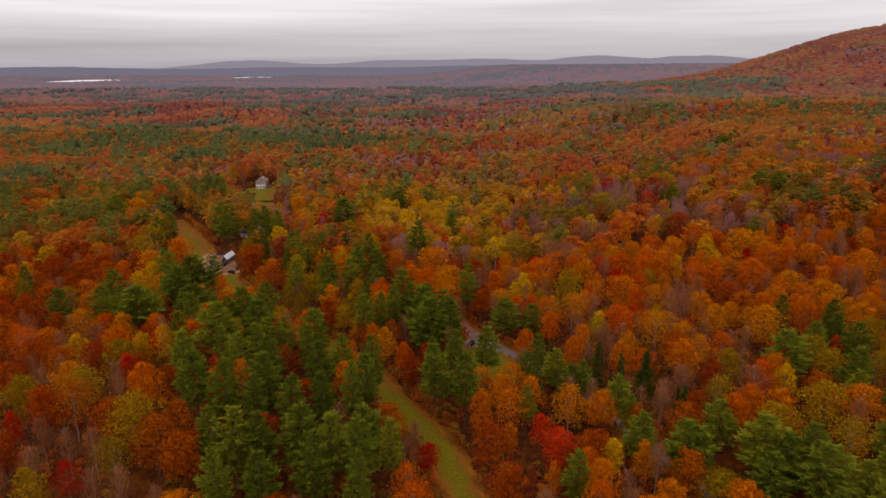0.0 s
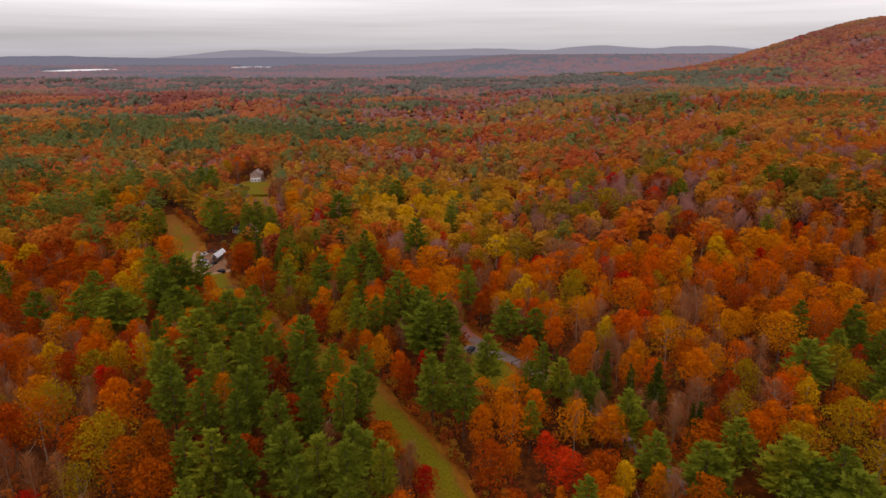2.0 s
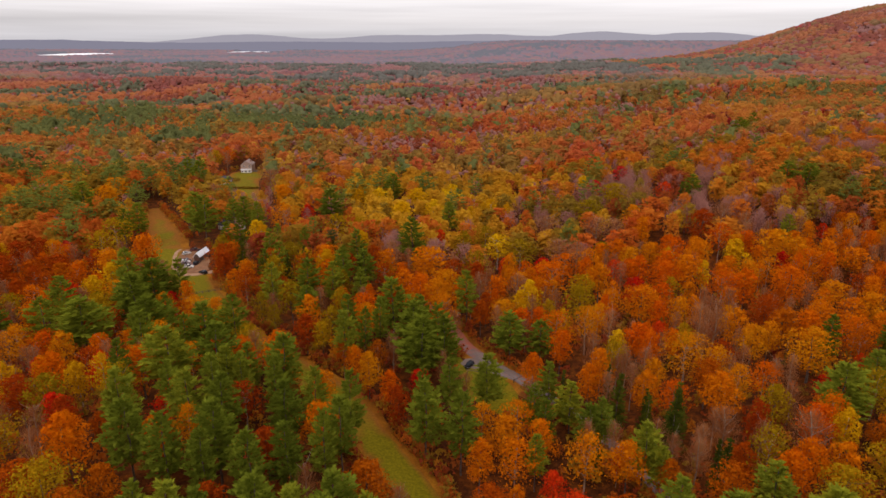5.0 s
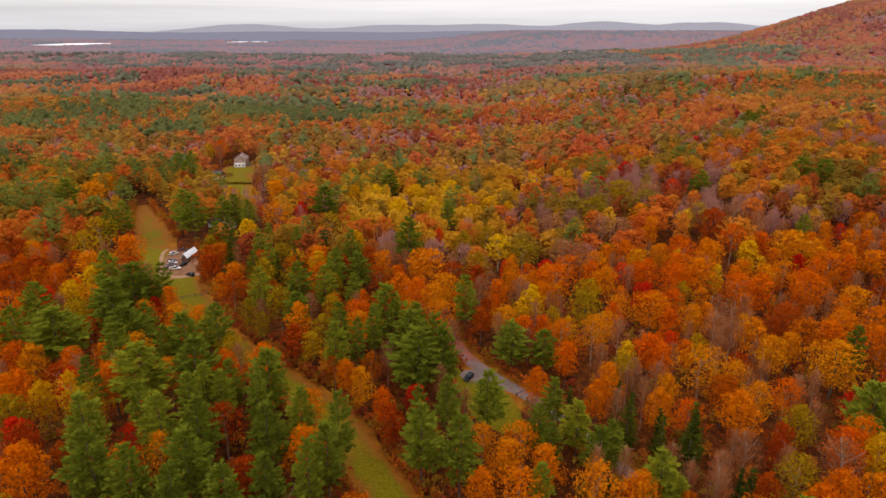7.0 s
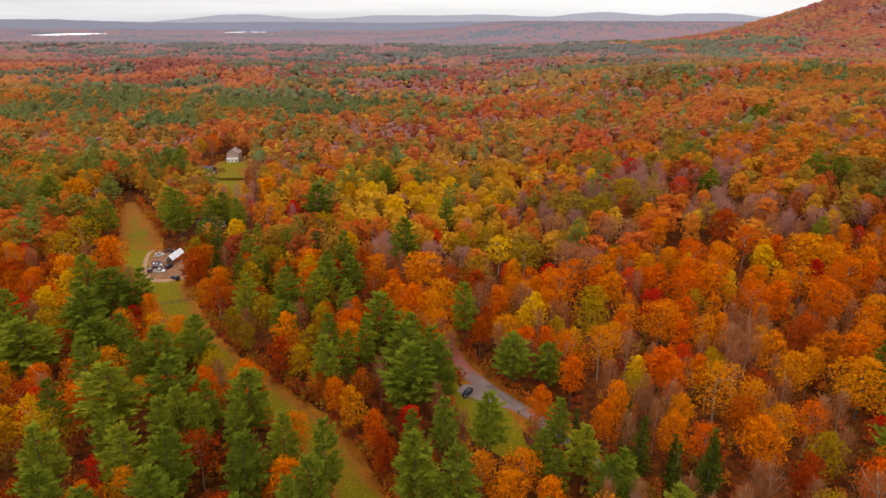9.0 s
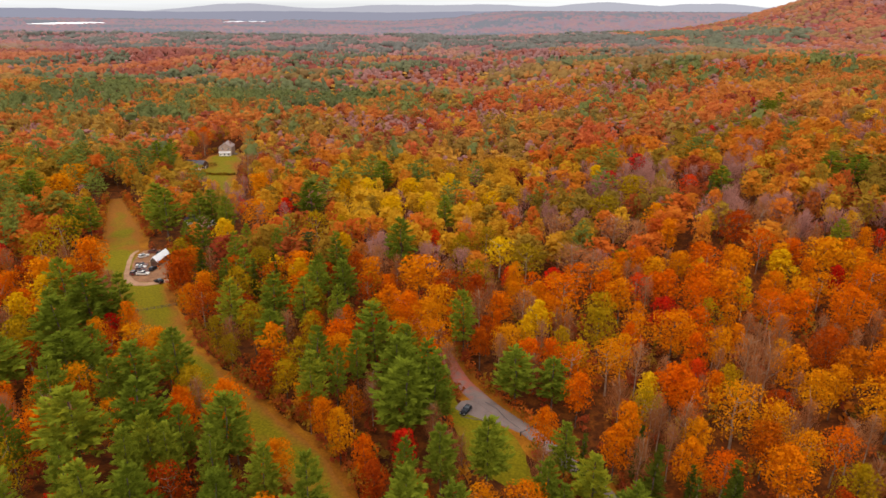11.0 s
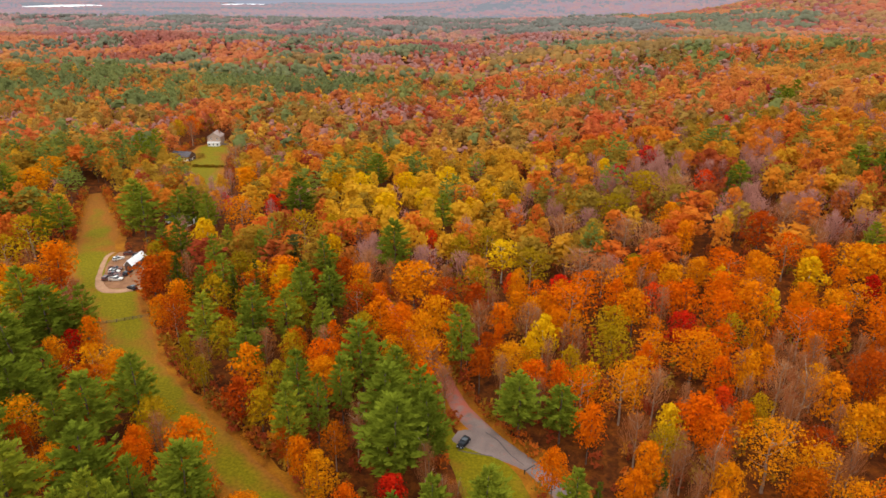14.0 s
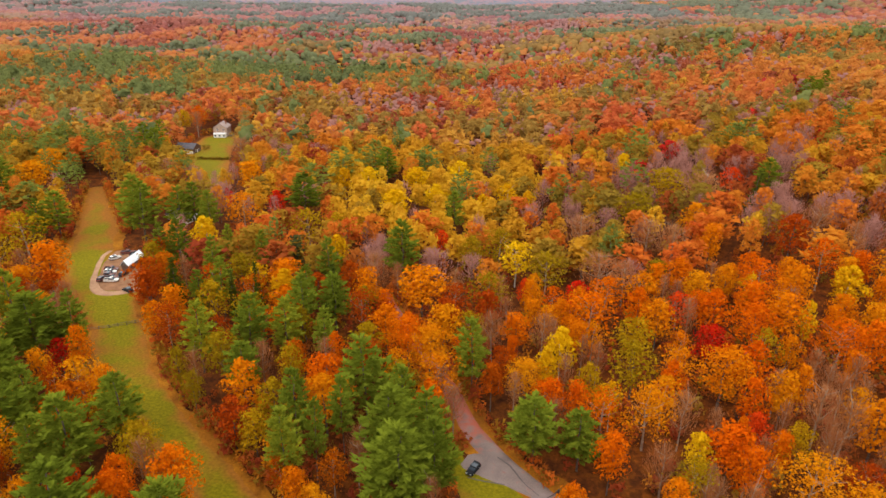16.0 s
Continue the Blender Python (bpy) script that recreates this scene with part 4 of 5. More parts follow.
REST_FAR = shares(orange=0.30, rust=0.12, bare=0.34, olive=0.15, gold=0.05, pine=0.02, red=0.02)
HILLSIDE = shares(orange=0.22, rust=0.32, bare=0.36, olive=0.06, red=0.04)
# leafless trees, their share raised to put a hazy grey into the west
FAR_WEST = shares(orange=0.12, rust=0.22, bare=0.50, pine=0.13, olive=0.03)
PINEWOOD = shares(pine=0.46, spruce=0.04, orange=0.12, rust=0.12, bare=0.26)


def drift(x, y, scale, seed):
    return noise.noise(Vector((x / scale, y / scale, seed)))


def kind_at(x, y, rng):
    p = None
    for (cx, cy, a, b), share in STANDS:
        q = ((x - cx) / a) ** 2 + ((y - cy) / b) ** 2
        if q < 1 + 0.25 * drift(x, y, 25, 5.5):
            p = share
            patch = 1.2 if cy < 700 else 3.2 if y < 850 else 6.0
            break
    if p is None:
        f = float(smooth(650, 1100, np.array(math.hypot(x, y))))
        p = REST_FAR * f + (REST_NEAR if y < 340 else REST_MID) * (1 - f)
        if y > 1100:
            p = HILLSIDE if x > 620 else FAR_WEST if x < 250 else REST_FAR
        if y > 640 and drift(x * 0.5, y, 130 + 0.05 * max(0, y - 900), 2.2) > (0.52 if y < 900 else 0.40 if x < 700 else 0.46):
            p = PINEWOOD
        patch = 3.4 if y < 600 else 4.6 if y < 850 else 6.5
    span = 42 if y < 500 else 80 if y < 1000 else 130
    sway = np.array([drift(x, y, span, 11.3 * k + 1.7) for k in range(len(KINDS))])
    if y > 700:
        sway[KINDS.index("gold")] *= 0.3      # far off the gold maples stand singly
    if y > 500:
        sway[KINDS.index("bare")] *= 0.45
    p = p * np.exp(patch * sway)
    return KINDS[rng.choice(len(KINDS), p=p / p.sum())]


def in_view(x, y, margin):
    return abs(x) < 0.74 * (y + 12) + margin


# Woods beside the flight, tree by tree.
NEAR_END = 335
rng = np.random.default_rng(21)
for gy in np.arange(92, NEAR_END, 6.4):
    for gx in np.arange(-290, 291, 6.6):
        x, y = gx + rng.uniform(-2.9, 2.9), gy + rng.uniform(-2.9, 2.9)
        if not in_view(x, y, 14):
            continue
        kind = kind_at(x, y, rng)
        rad = SIZE[kind][1] * (rng.uniform(0.62, 1.0) if kind in ("pine", "spruce", "bare", "red") else rng.uniform(0.72, 1.45))
        if not clear_of(OPEN_GROUND, x, y, rad * 0.42):
            continue
        near = np.array(PLANTED)
        if ((np.hypot(near[:, 0] - x, near[:, 1] - y) - (near[:, 2] + rad) * (0.78 if kind == "pine" else 0.70)) < 0).any():
            continue
        plant(kind, x, y, rad, rng, rng.uniform(0.80, 1.05) * stature(kind, x))


# Open water and yards in the far woods: x, y and half axes.
LAKES = [(-2110, 3900, 215, 260), (-1330, 4640, 190, 150), (-2900, 4100, 90, 90), (-1010, 4400, 30, 60)]
FAR_YARDS = [(-1326, 2300, 40, 60), (-1230, 2380, 34, 60), (-1087, 2045, 36, 60), (-780, 2650, 26, 50)]
# gaps in the woods, stretched towards the camera to keep both in view
FAR_OPEN = [(x, y - 120, a + 30, b + 330) for x, y, a, b in LAKES] + [(x * 0.975, y - 90, a + 16, b + 100) for x, y, a, b in FAR_YARDS]


# Woods farther off, one mesh to a kind.
def far_woods(level, start, end, step, seed, grow, prefix, shade, west=-9000, east=9000, least=0):
    rng = np.random.default_rng(seed)
    forms = {k: [crown_of(k, np.random.default_rng(5000 + level * 100 + KINDS.index(k) * 7 + v), level) for v in range(5)] for k in KINDS}
    put = {k: [] for k in KINDS}
    y = start
    while y < end:
        wide = max(least, 0.74 * (y + 12) + 30)
        for gx in np.arange(-wide, wide, step):
            px, py = gx + rng.uniform(-0.75, 0.75) * step, y + rng.uniform(-0.75, 0.75) * step
            if not west <= px < east:
                continue
            if py < 640 and (not clear_of(OPEN_GROUND, px, py, 4.5 if py < 500 else 3) or (py < 600 and FAR_LAND.size and (np.hypot(FAR_LAND[:, 0] - px, FAR_LAND[:, 1] - py) < FAR_LAND[:, 2] + 2.5).any())):
                continue
            if py > 1500 and any(((px - ox) / a) ** 2 + ((py - oy) / b) ** 2 < 1 for ox, oy, a, b in FAR_OPEN):
                continue
            put[kind_at(px, py, rng)].append((px, py))
        y += step
    feet = []
    for k in KINDS:
        if not put[k]:
            continue
        h, r = SIZE[k]
        V, Fc, T, n = [], [], [], 0
        for px, py in put[k]:
            v, f = forms[k][int(rng.integers(5))]
            a, s, t = rng.uniform(0, 6.28), grow * (rng.uniform(0.62, 1.15) if rng.uniform() < 0.74 else rng.uniform(1.2, 1.7)), rng.uniform(0.84, 1.06)
            ca, sa = math.cos(a) * s, math.sin(a) * s
            z = float(height(px, py))
            V.append(np.stack([v[:, 0] * ca - v[:, 1] * sa + px, v[:, 0] * sa + v[:, 1] * ca + py, v[:, 2] * t * (1 + 0.2 * (grow - 1)) + z], 1))
            Fc.append(f + n)
            T.append(np.full(len(v), min(1, max(0, 0.5 + 0.75 * drift(px, py, 40 + 0.05 * py, 3.3 + KINDS.index(k)) + rng.uniform(-0.16, 0.16)))))
            n += len(v)
            if level == 1:
                feet.append((px, py, z, h * 0.75 * t))
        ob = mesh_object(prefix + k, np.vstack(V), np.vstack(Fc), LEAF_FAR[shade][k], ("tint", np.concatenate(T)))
        tagged(ob, "distant woods of " + NAME[k].replace("_", " ") + "s in autumn", "woods", kind="stuff")
    if feet:
        bits = [tube([(x, y, z - 0.3), (x, y, z + h)], [0.22, 0.08], 3) for x, y, z, h in feet]
        tagged(mesh_object("woods_trunks", *joined(bits), BARK), "grey-brown trunks of the distant woods", "trunks", kind="stuff")


FAR_LAND = np.array([p for p in PLANTED if p[1] > NEAR_END - 10])
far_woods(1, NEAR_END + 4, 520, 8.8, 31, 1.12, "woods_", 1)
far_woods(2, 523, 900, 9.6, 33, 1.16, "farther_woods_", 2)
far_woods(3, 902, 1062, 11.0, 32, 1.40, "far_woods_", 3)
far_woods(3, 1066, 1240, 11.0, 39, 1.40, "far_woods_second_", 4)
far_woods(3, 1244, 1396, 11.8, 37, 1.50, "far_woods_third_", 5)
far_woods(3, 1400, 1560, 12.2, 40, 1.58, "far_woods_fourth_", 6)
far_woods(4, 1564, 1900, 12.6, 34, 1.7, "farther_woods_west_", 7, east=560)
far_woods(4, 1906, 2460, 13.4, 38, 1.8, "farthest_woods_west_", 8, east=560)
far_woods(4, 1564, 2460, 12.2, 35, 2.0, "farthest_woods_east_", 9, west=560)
far_woods(1, -70, 92, 10.5, 36, 1.30, "woods_below_", 1, least=110)


def far_canopy(name, start, end, rows, cols, cell, material, seed, mound):
    """Woods towards the horizon: one sheet of rounded tree tops, each with its own colour."""
    rng = np.random.default_rng(seed)
    deep = np.geomspace(start, end, rows)
    D, A = np.meshgrid(deep, np.linspace(-0.80, 0.80, cols), indexing="ij")
    X, Y = D * A, D + rng.uniform(-0.3, 0.3, D.shape) * (deep[1] - deep[0])
    jx, jy, jt, jh = (rng.uniform(size=(512, 512)) for _ in range(4))
    best = np.full(D.shape, 1e9)
    tint, top, cx, cy = (np.zeros(D.shape) for _ in range(4))
    gx, gy = np.floor(X / cell).astype(int), np.floor(Y / cell).astype(int)
    for dx in (-1, 0, 1):
        for dy in (-1, 0, 1):
            ix, iy = gx + dx, gy + dy
            k = (ix % 512, iy % 512)
            px, py = (ix + 0.15 + 0.7 * jx[k]) * cell, (iy + 0.15 + 0.7 * jy[k]) * cell
            d2 = (X - px) ** 2 + (Y - py) ** 2
            near = d2 < best
            best = np.where(near, d2, best)
            tint = np.where(near, jt[k], tint)
            top = np.where(near, jh[k], top)
            cx, cy = np.where(near, px, cx), np.where(near, py, cy)
    wave = 0.5 * np.sin(cx / 210 + 1.7 * np.sin(cy / 330 + cx / 900)) + 0.5 * np.sin(cy / 120 + 1.3 * np.sin(cx / 270 + 2)) + 0.45 * np.sin(cx / 66 + 2 * np.sin(cy / 71))
    east = smooth(300, 900, cx) * (1 - smooth(2300, 2900, cy))
    pine = tint * 0.8 + 0.10 + 0.5 * wave * (1 - 0.6 * east) > 0.70 + 0.12 * east
    leaf = 0.34 + 0.66 * np.clip((tint * 7.3 % 1) * 0.75 + 0.13 - 0.05 + 0.04 * east + 0.16 * np.sin(cx / 95 + 1.4 * np.sin(cy / 140)) * np.cos(cy / 60 + cx / 300), 0, 1) ** 1.15
    hue = np.where(pine, 0.24 * (tint * 5.7 % 1), leaf)
    Z = height(X, Y) + 9 + 5 * top + mound * (1 - np.clip(best / (0.62 * cell) ** 2, 0, 1)) + 3 * pine
    for ox, oy, a, b in FAR_OPEN:
        Z = np.where(((X - ox) / a) ** 2 + ((Y - oy) / b) ** 2 < 1, height(X, Y) - 1.0, Z)
    Z[0] -= 12
    ob = mesh_object(name, np.stack([X, Y, Z], 2).reshape(-1, 3), grid_faces(*D.shape), material, ("tint", hue[:-1, :-1].ravel()))
    return tagged(ob, "far autumn woods in rust, grey and dark green", "woods", kind="stuff")


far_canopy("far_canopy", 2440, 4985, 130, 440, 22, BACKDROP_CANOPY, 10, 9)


def undergrowth(kind, seed, step):
    """Low saplings and brush between the trees, as one mesh."""
    rng = np.random.default_rng(seed)
    V, Fc, T, n = [], [], [], 0
    forms = [broad_crown(np.random.default_rng(seed + v), 4, 40, 0.9, 5.0, 2.2, 0.05) for v in range(4)]
    for gy in np.arange(95, NEAR_END + 60, step):
        for gx in np.arange(-300, 301, step):
            x, y = gx + rng.uniform(-0.5, 0.5) * step, gy + rng.uniform(-0.5, 0.5) * step
            if not in_view(x, y, 12) or drift(x, y, 30, seed) < -0.12 or not clear_of(OPEN_GROUND, x, y, 0.4):
                continue
            v, f = forms[int(rng.integers(4))]
            s, a = rng.uniform(0.6, 1.35), rng.uniform(0, 6.28)
            V.append(np.stack([(v[:, 0] * math.cos(a) - v[:, 1] * math.sin(a)) * s + x, (v[:, 0] * math.sin(a) + v[:, 1] * math.cos(a)) * s + y, v[:, 2] * s + float(height(x, y))], 1))
            Fc.append(f + n)
            T.append(np.full(len(v), rng.uniform()))
            n += len(v)
    ob = mesh_object("undergrowth_" + kind, np.vstack(V), np.vstack(Fc), LEAF_FAR[1][kind], ("tint", np.concatenate(T)))
    tagged(ob, "low autumn brush and saplings under the trees", "undergrowth", kind="stuff")


def edge_brush(kind, seed, lines, gap):
    """Brush along the edges of the clearings, as one mesh."""
    rng = np.random.default_rng(seed)
    V, Fc, T, n = [], [], [], 0
    forms = [broad_crown(np.random.default_rng(seed + v), 4, 44, 0.75, 4.2, 1.9, 0.02) for v in range(4)]
    for line in lines:
        d = np.gradient(line[:, :2], axis=0)
        d /= np.linalg.norm(d, axis=1)[:, None]
        for k in range(len(line)):
            for s in (-1, 1):
                if rng.uniform() > gap:
                    continue
                w = s * (line[k, 2] / 2 + rng.uniform(1.0, 3.8))
                x, y = line[k, 0] - d[k, 1] * w, line[k, 1] + d[k, 0] * w
                if not in_view(x, y, 12) or y > 600 or not clear_of(OPEN_GROUND, x, y, 0.0):
                    continue
                v, f = forms[int(rng.integers(4))]
                z, a = rng.uniform(0.5, 1.3), rng.uniform(0, 6.28)
                V.append(np.stack([(v[:, 0] * math.cos(a) - v[:, 1] * math.sin(a)) * z + x, (v[:, 0] * math.sin(a) + v[:, 1] * math.cos(a)) * z + y, v[:, 2] * z + float(height(x, y))], 1))
                Fc.append(f + n)
                T.append(np.full(len(v), rng.uniform()))
                n += len(v)
    ob = mesh_object("edge_brush_" + kind, np.vstack(V), np.vstack(Fc), LEAF_FAR[1][kind], ("tint", np.concatenate(T)))
    tagged(ob, "autumn brush along the edge of the clearing", "brush", kind="stuff")


EDGES = [along(STRIP, 1.6), along(ROAD, 2.2), along(LAWN, 2.2)]
edge_brush("rust", 61, EDGES, 0.75)
edge_brush("orange", 63, EDGES, 0.35)
edge_brush("olive", 67, EDGES, 0.4)
undergrowth("rust", 41, 8.4)
undergrowth("orange", 43, 13.0)
undergrowth("olive", 47, 12.0)


# ---- distance ----
def ridge(name, depth, base, crest, seed, colour, left, right):
    """A blue-grey range on the horizon; its haze is a flat glowing colour."""
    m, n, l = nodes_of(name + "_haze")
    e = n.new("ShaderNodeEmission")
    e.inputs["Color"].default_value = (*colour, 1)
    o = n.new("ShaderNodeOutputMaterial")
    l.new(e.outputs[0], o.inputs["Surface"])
    xs = np.linspace(left, right, 260)
    top = [crest(x) + 5 * noise.noise(Vector((x / 160, seed, 0))) + 2 * noise.noise(Vector((x / 45, seed, 3))) for x in xs]
    rows = [[(x, depth - 60, base) for x in xs], [(x, depth, t) for x, t in zip(xs, top)], [(x, depth + 8, base) for x in xs]]
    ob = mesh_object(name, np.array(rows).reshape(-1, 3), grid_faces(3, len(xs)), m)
    return tagged(ob, "hazy blue-grey hills on the horizon", "hills", kind="structure")


def hump(x, c, w, h):
    return h * math.exp(-((x - c) / w) ** 2)


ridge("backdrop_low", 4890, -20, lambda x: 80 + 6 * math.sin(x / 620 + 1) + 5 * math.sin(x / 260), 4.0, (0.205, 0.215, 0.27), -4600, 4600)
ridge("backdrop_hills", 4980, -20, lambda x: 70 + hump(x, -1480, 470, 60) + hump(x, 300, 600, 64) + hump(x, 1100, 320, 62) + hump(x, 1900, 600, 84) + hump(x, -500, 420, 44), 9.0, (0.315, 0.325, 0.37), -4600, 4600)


# ---- buildings, vehicles, fences ----
WHITE_WALL = surface("white_boards", (0.62, 0.58, 0.54), (0.82, 0.79, 0.75), 0.8, 0.7, bump=0.1)
TAN_WALL = surface("tan_boards", (0.27, 0.18, 0.135), (0.38, 0.265, 0.20), 0.6, 0.8, bump=0.1)
DARK_WALL = surface("brown_boards", (0.07, 0.035, 0.025), (0.15, 0.075, 0.05), 0.6, 0.85, bump=0.1)
SHINGLE = surface("grey_brown_shingles", (0.20, 0.14, 0.12), (0.34, 0.25, 0.22), 0.7, 0.9, bump=0.2)
DARK_SHINGLE = surface("dark_shingles", (0.05, 0.045, 0.05), (0.12, 0.10, 0.11), 0.7, 0.9, bump=0.2)
WHITE_METAL = surface("white_sheet_metal", (0.66, 0.66, 0.68), (0.84, 0.84, 0.86), 0.5, 0.45, bump=0.05)
PANE = surface("window_glass", (0.03, 0.035, 0.045), (0.06, 0.07, 0.085), 0.5, 0.12, bump=0)
OLD_WOOD = surface("weathered_wood", (0.07, 0.05, 0.04), (0.17, 0.125, 0.10), 1.2, 0.9, bump=0.4)
BLACK_STEEL = surface("black_steel", (0.012, 0.012, 0.013), (0.035, 0.033, 0.033), 1.0, 0.5, bump=0.1)
TYRE = surface("tyre_rubber", (0.012, 0.012, 0.012), (0.03, 0.03, 0.03), 2.0, 0.85, bump=0.2)
RIM = surface("alloy", (0.35, 0.35, 0.36), (0.6, 0.6, 0.62), 2.0, 0.35, 0.9, bump=0)
LAMP_RED = surface("red_lens", (0.25, 0.01, 0.01), (0.42, 0.02, 0.02), 3.0, 0.3, bump=0)
LAMP_WHITE = surface("clear_lens", (0.6, 0.6, 0.58), (0.8, 0.8, 0.78), 3.0, 0.25, bump=0)
# near-white base colour stands in for the sky reflected in the lakes
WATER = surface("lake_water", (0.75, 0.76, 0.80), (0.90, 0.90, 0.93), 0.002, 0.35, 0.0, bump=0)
PAINT = {k: surface(k + "_paint", a, b, 0.8, 0.72 if k == "black" else 0.42, 0.1, bump=0) for k, a, b in (
    ("black", (0.010, 0.010, 0.012), (0.022, 0.022, 0.026)), ("white", (0.50, 0.46, 0.42), (0.76, 0.72, 0.68)),
    ("maroon", (0.09, 0.024, 0.018), (0.19, 0.055, 0.04)))}


def part(name, bm, material, parent, label=""):
    me = bpy.data.meshes.new(name)
    bm.to_mesh(me)
    bm.free()
    me.materials.append(material)
    ob = new(name, me)
    ob.parent = parent
    return tagged(ob, label)


def block(x0, x1, y0, y1, z0, z1, bevel=0.0, taper=(0, 0)):
    """A box with bevelled edges; taper draws its top in along x and y."""
    bm = bmesh.new()
    bmesh.ops.create_cube(bm, size=1)
    for v in bm.verts:
        top = v.co.z > 0
        x, y = (x0 + x1) / 2 + v.co.x * (x1 - x0 - (2 * taper[0] if top else 0)), (y0 + y1) / 2 + v.co.y * (y1 - y0 - (2 * taper[1] if top else 0))
        v.co = (x, y, z1 if top else z0)
    if bevel:
        bmesh.ops.bevel(bm, geom=bm.edges[:], offset=bevel, segments=2, affect="EDGES")
    return bm


def prism(profile, y0, y1, bevel=0.0):
    """A solid with that outline in x and z, from y0 to y1."""
    bm = bmesh.new()
    a = [bm.verts.new((x, y0, z)) for x, z in profile]
    b = [bm.verts.new((x, y1, z)) for x, z in profile]
    n = len(profile)
    bm.faces.new(a)
    bm.faces.new(b[::-1])
    for k in range(n):
        bm.faces.new((a[k], b[k], b[(k + 1) % n], a[(k + 1) % n]))
    bmesh.ops.recalc_face_normals(bm, faces=bm.faces[:])
    if bevel:
        bmesh.ops.bevel(bm, geom=bm.edges[:], offset=bevel, segments=2, affect="EDGES")
    return bm


def disc(x, y, z, rad, width, sides=18):
    """A wheel-like cylinder across y."""
    bm = bmesh.new()
    bmesh.ops.create_cone(bm, cap_ends=True, segments=sides, radius1=rad, radius2=rad, depth=width)
    bmesh.ops.rotate(bm, verts=bm.verts[:], matrix=Matrix.Rotation(math.pi / 2, 3, "X"))
    bmesh.ops.translate(bm, verts=bm.verts[:], vec=(x, y, z))
    bmesh.ops.bevel(bm, geom=[e for e in bm.edges if abs(e.verts[0].co.y - e.verts[1].co.y) < 1e-4], offset=min(0.03, width * 0.2), segments=2, affect="EDGES")
    return bm


def root_at(name, x, y, turn, lift, label, category, group=""):
    ob = new(name)
    ob.matrix_basis = pose(x, y, float(height(x, y)) + lift, 0, 0, turn)
    return tagged(ob, label, category, group)


def vehicle(x, y, turn, paint, label, style="suv", lift=0.2, group=""):
    """A car along its own x axis, nose to +x."""
    car = root_at("pickup_truck" if style == "pickup" else "car", x, y, turn, lift, label, "truck" if style == "pickup" else "car", group)
    long, half = (5.3, 0.95) if style == "pickup" else (4.6, 0.91)
    e = long / 2
    body = [(-e, 0.42), (-e + 0.05, 0.95), (-e + 0.25, 1.02), (e - 1.35, 1.04), (e - 0.25, 0.92), (e - 0.02, 0.72), (e, 0.40), (e - 0.3, 0.28), (-e + 0.3, 0.28)]
    shell = part("body", prism(body, -half, half, 0.05), paint, car)
    if style == "pickup":
        cab = [(-0.55, 1.0), (-0.45, 1.72), (0.55, 1.74), (1.25, 1.02)]
        part("load_bed", block(-e + 0.12, -0.7, -half + 0.1, half - 0.1, 1.02, 1.06, 0.01), BLACK_STEEL, car)
        for s in (-1, 1):
            part("bed_side", block(-e + 0.05, -0.62, s * (half - 0.06) - 0.05, s * (half - 0.06) + 0.05, 0.9, 1.35, 0.02), paint, car)
        part("tailgate", block(-e + 0.02, -e + 0.1, -half + 0.1, half - 0.1, 0.9, 1.33, 0.02), paint, car)
    else:
        cab = [(-e + 0.12, 1.0), (-e + 0.40, 1.60), (-0.2, 1.68), (0.45, 1.62), (e - 1.25, 1.02)]
    part("windows", prism([(a * 0.985, b) for a, b in cab], -half + 0.10, half - 0.10, 0.04), PANE, car, "dark window glass")
    top = [(a, b) for a, b in cab if b > 1.3]
    roof = [(top[0][0] - 0.02, top[0][1] - 0.06), (top[0][0], top[0][1] + 0.03), (top[-1][0], top[-1][1] + 0.03), (top[-1][0] + 0.06, top[-1][1] - 0.06)]
    part("roof", prism(roof, -half + 0.08, half - 0.08, 0.02), paint, car)
    for s in (-1, 1):
        part("headlight", block(e - 0.16, e + 0.01, s * 0.62 - 0.17, s * 0.62 + 0.17, 0.64, 0.80, 0.02), LAMP_WHITE, shell)
        part("tail_light", block(-e - 0.01, -e + 0.10, s * 0.74 - 0.09, s * 0.74 + 0.09, 0.70, 0.98, 0.02), LAMP_RED, shell)
        part("wing_mirror", block(0.75, 0.92, s * (half + 0.08) - 0.08, s * (half + 0.08) + 0.08, 1.02, 1.16, 0.02), paint, car)
        for wx in (-e + 0.85, e - 0.9):
            wheel = part("tyre", disc(wx, s * (half - 0.10), 0.34, 0.34, 0.22), TYRE, car)
            part("rim", disc(wx, s * (half + 0.005), 0.34, 0.20, 0.03, 12), RIM, wheel)
    part("bumper", block(e - 0.06, e + 0.06, -half + 0.06, half - 0.06, 0.36, 0.56, 0.03), BLACK_STEEL, car)
    part("bumper", block(-e - 0.06, -e + 0.06, -half + 0.06, half - 0.06, 0.36, 0.56, 0.03), BLACK_STEEL, car)
    return car


vehicle(7.9, 244.8, 238, PAINT["black"], "black SUV parked in the lay-by", lift=0.26)
JUNK = "vehicles parked in the yard"
vehicle(-135.6, 348.2, 6, PAINT["maroon"], "dark maroon pickup truck at the back of a parked row", "pickup", 0.24, JUNK)
vehicle(-134.8, 345.6, 4, PAINT["white"], "white car between dark vehicles in the yard", "suv", 0.24, JUNK)
vehicle(-133.6, 343.1, 8, PAINT["maroon"], "dark maroon car in a tight row of vehicles", "suv", 0.24, JUNK)
vehicle(-132.0, 340.7, 3, PAINT["maroon"], "dark maroon pickup truck in a tight row of vehicles", "pickup", 0.24, JUNK)
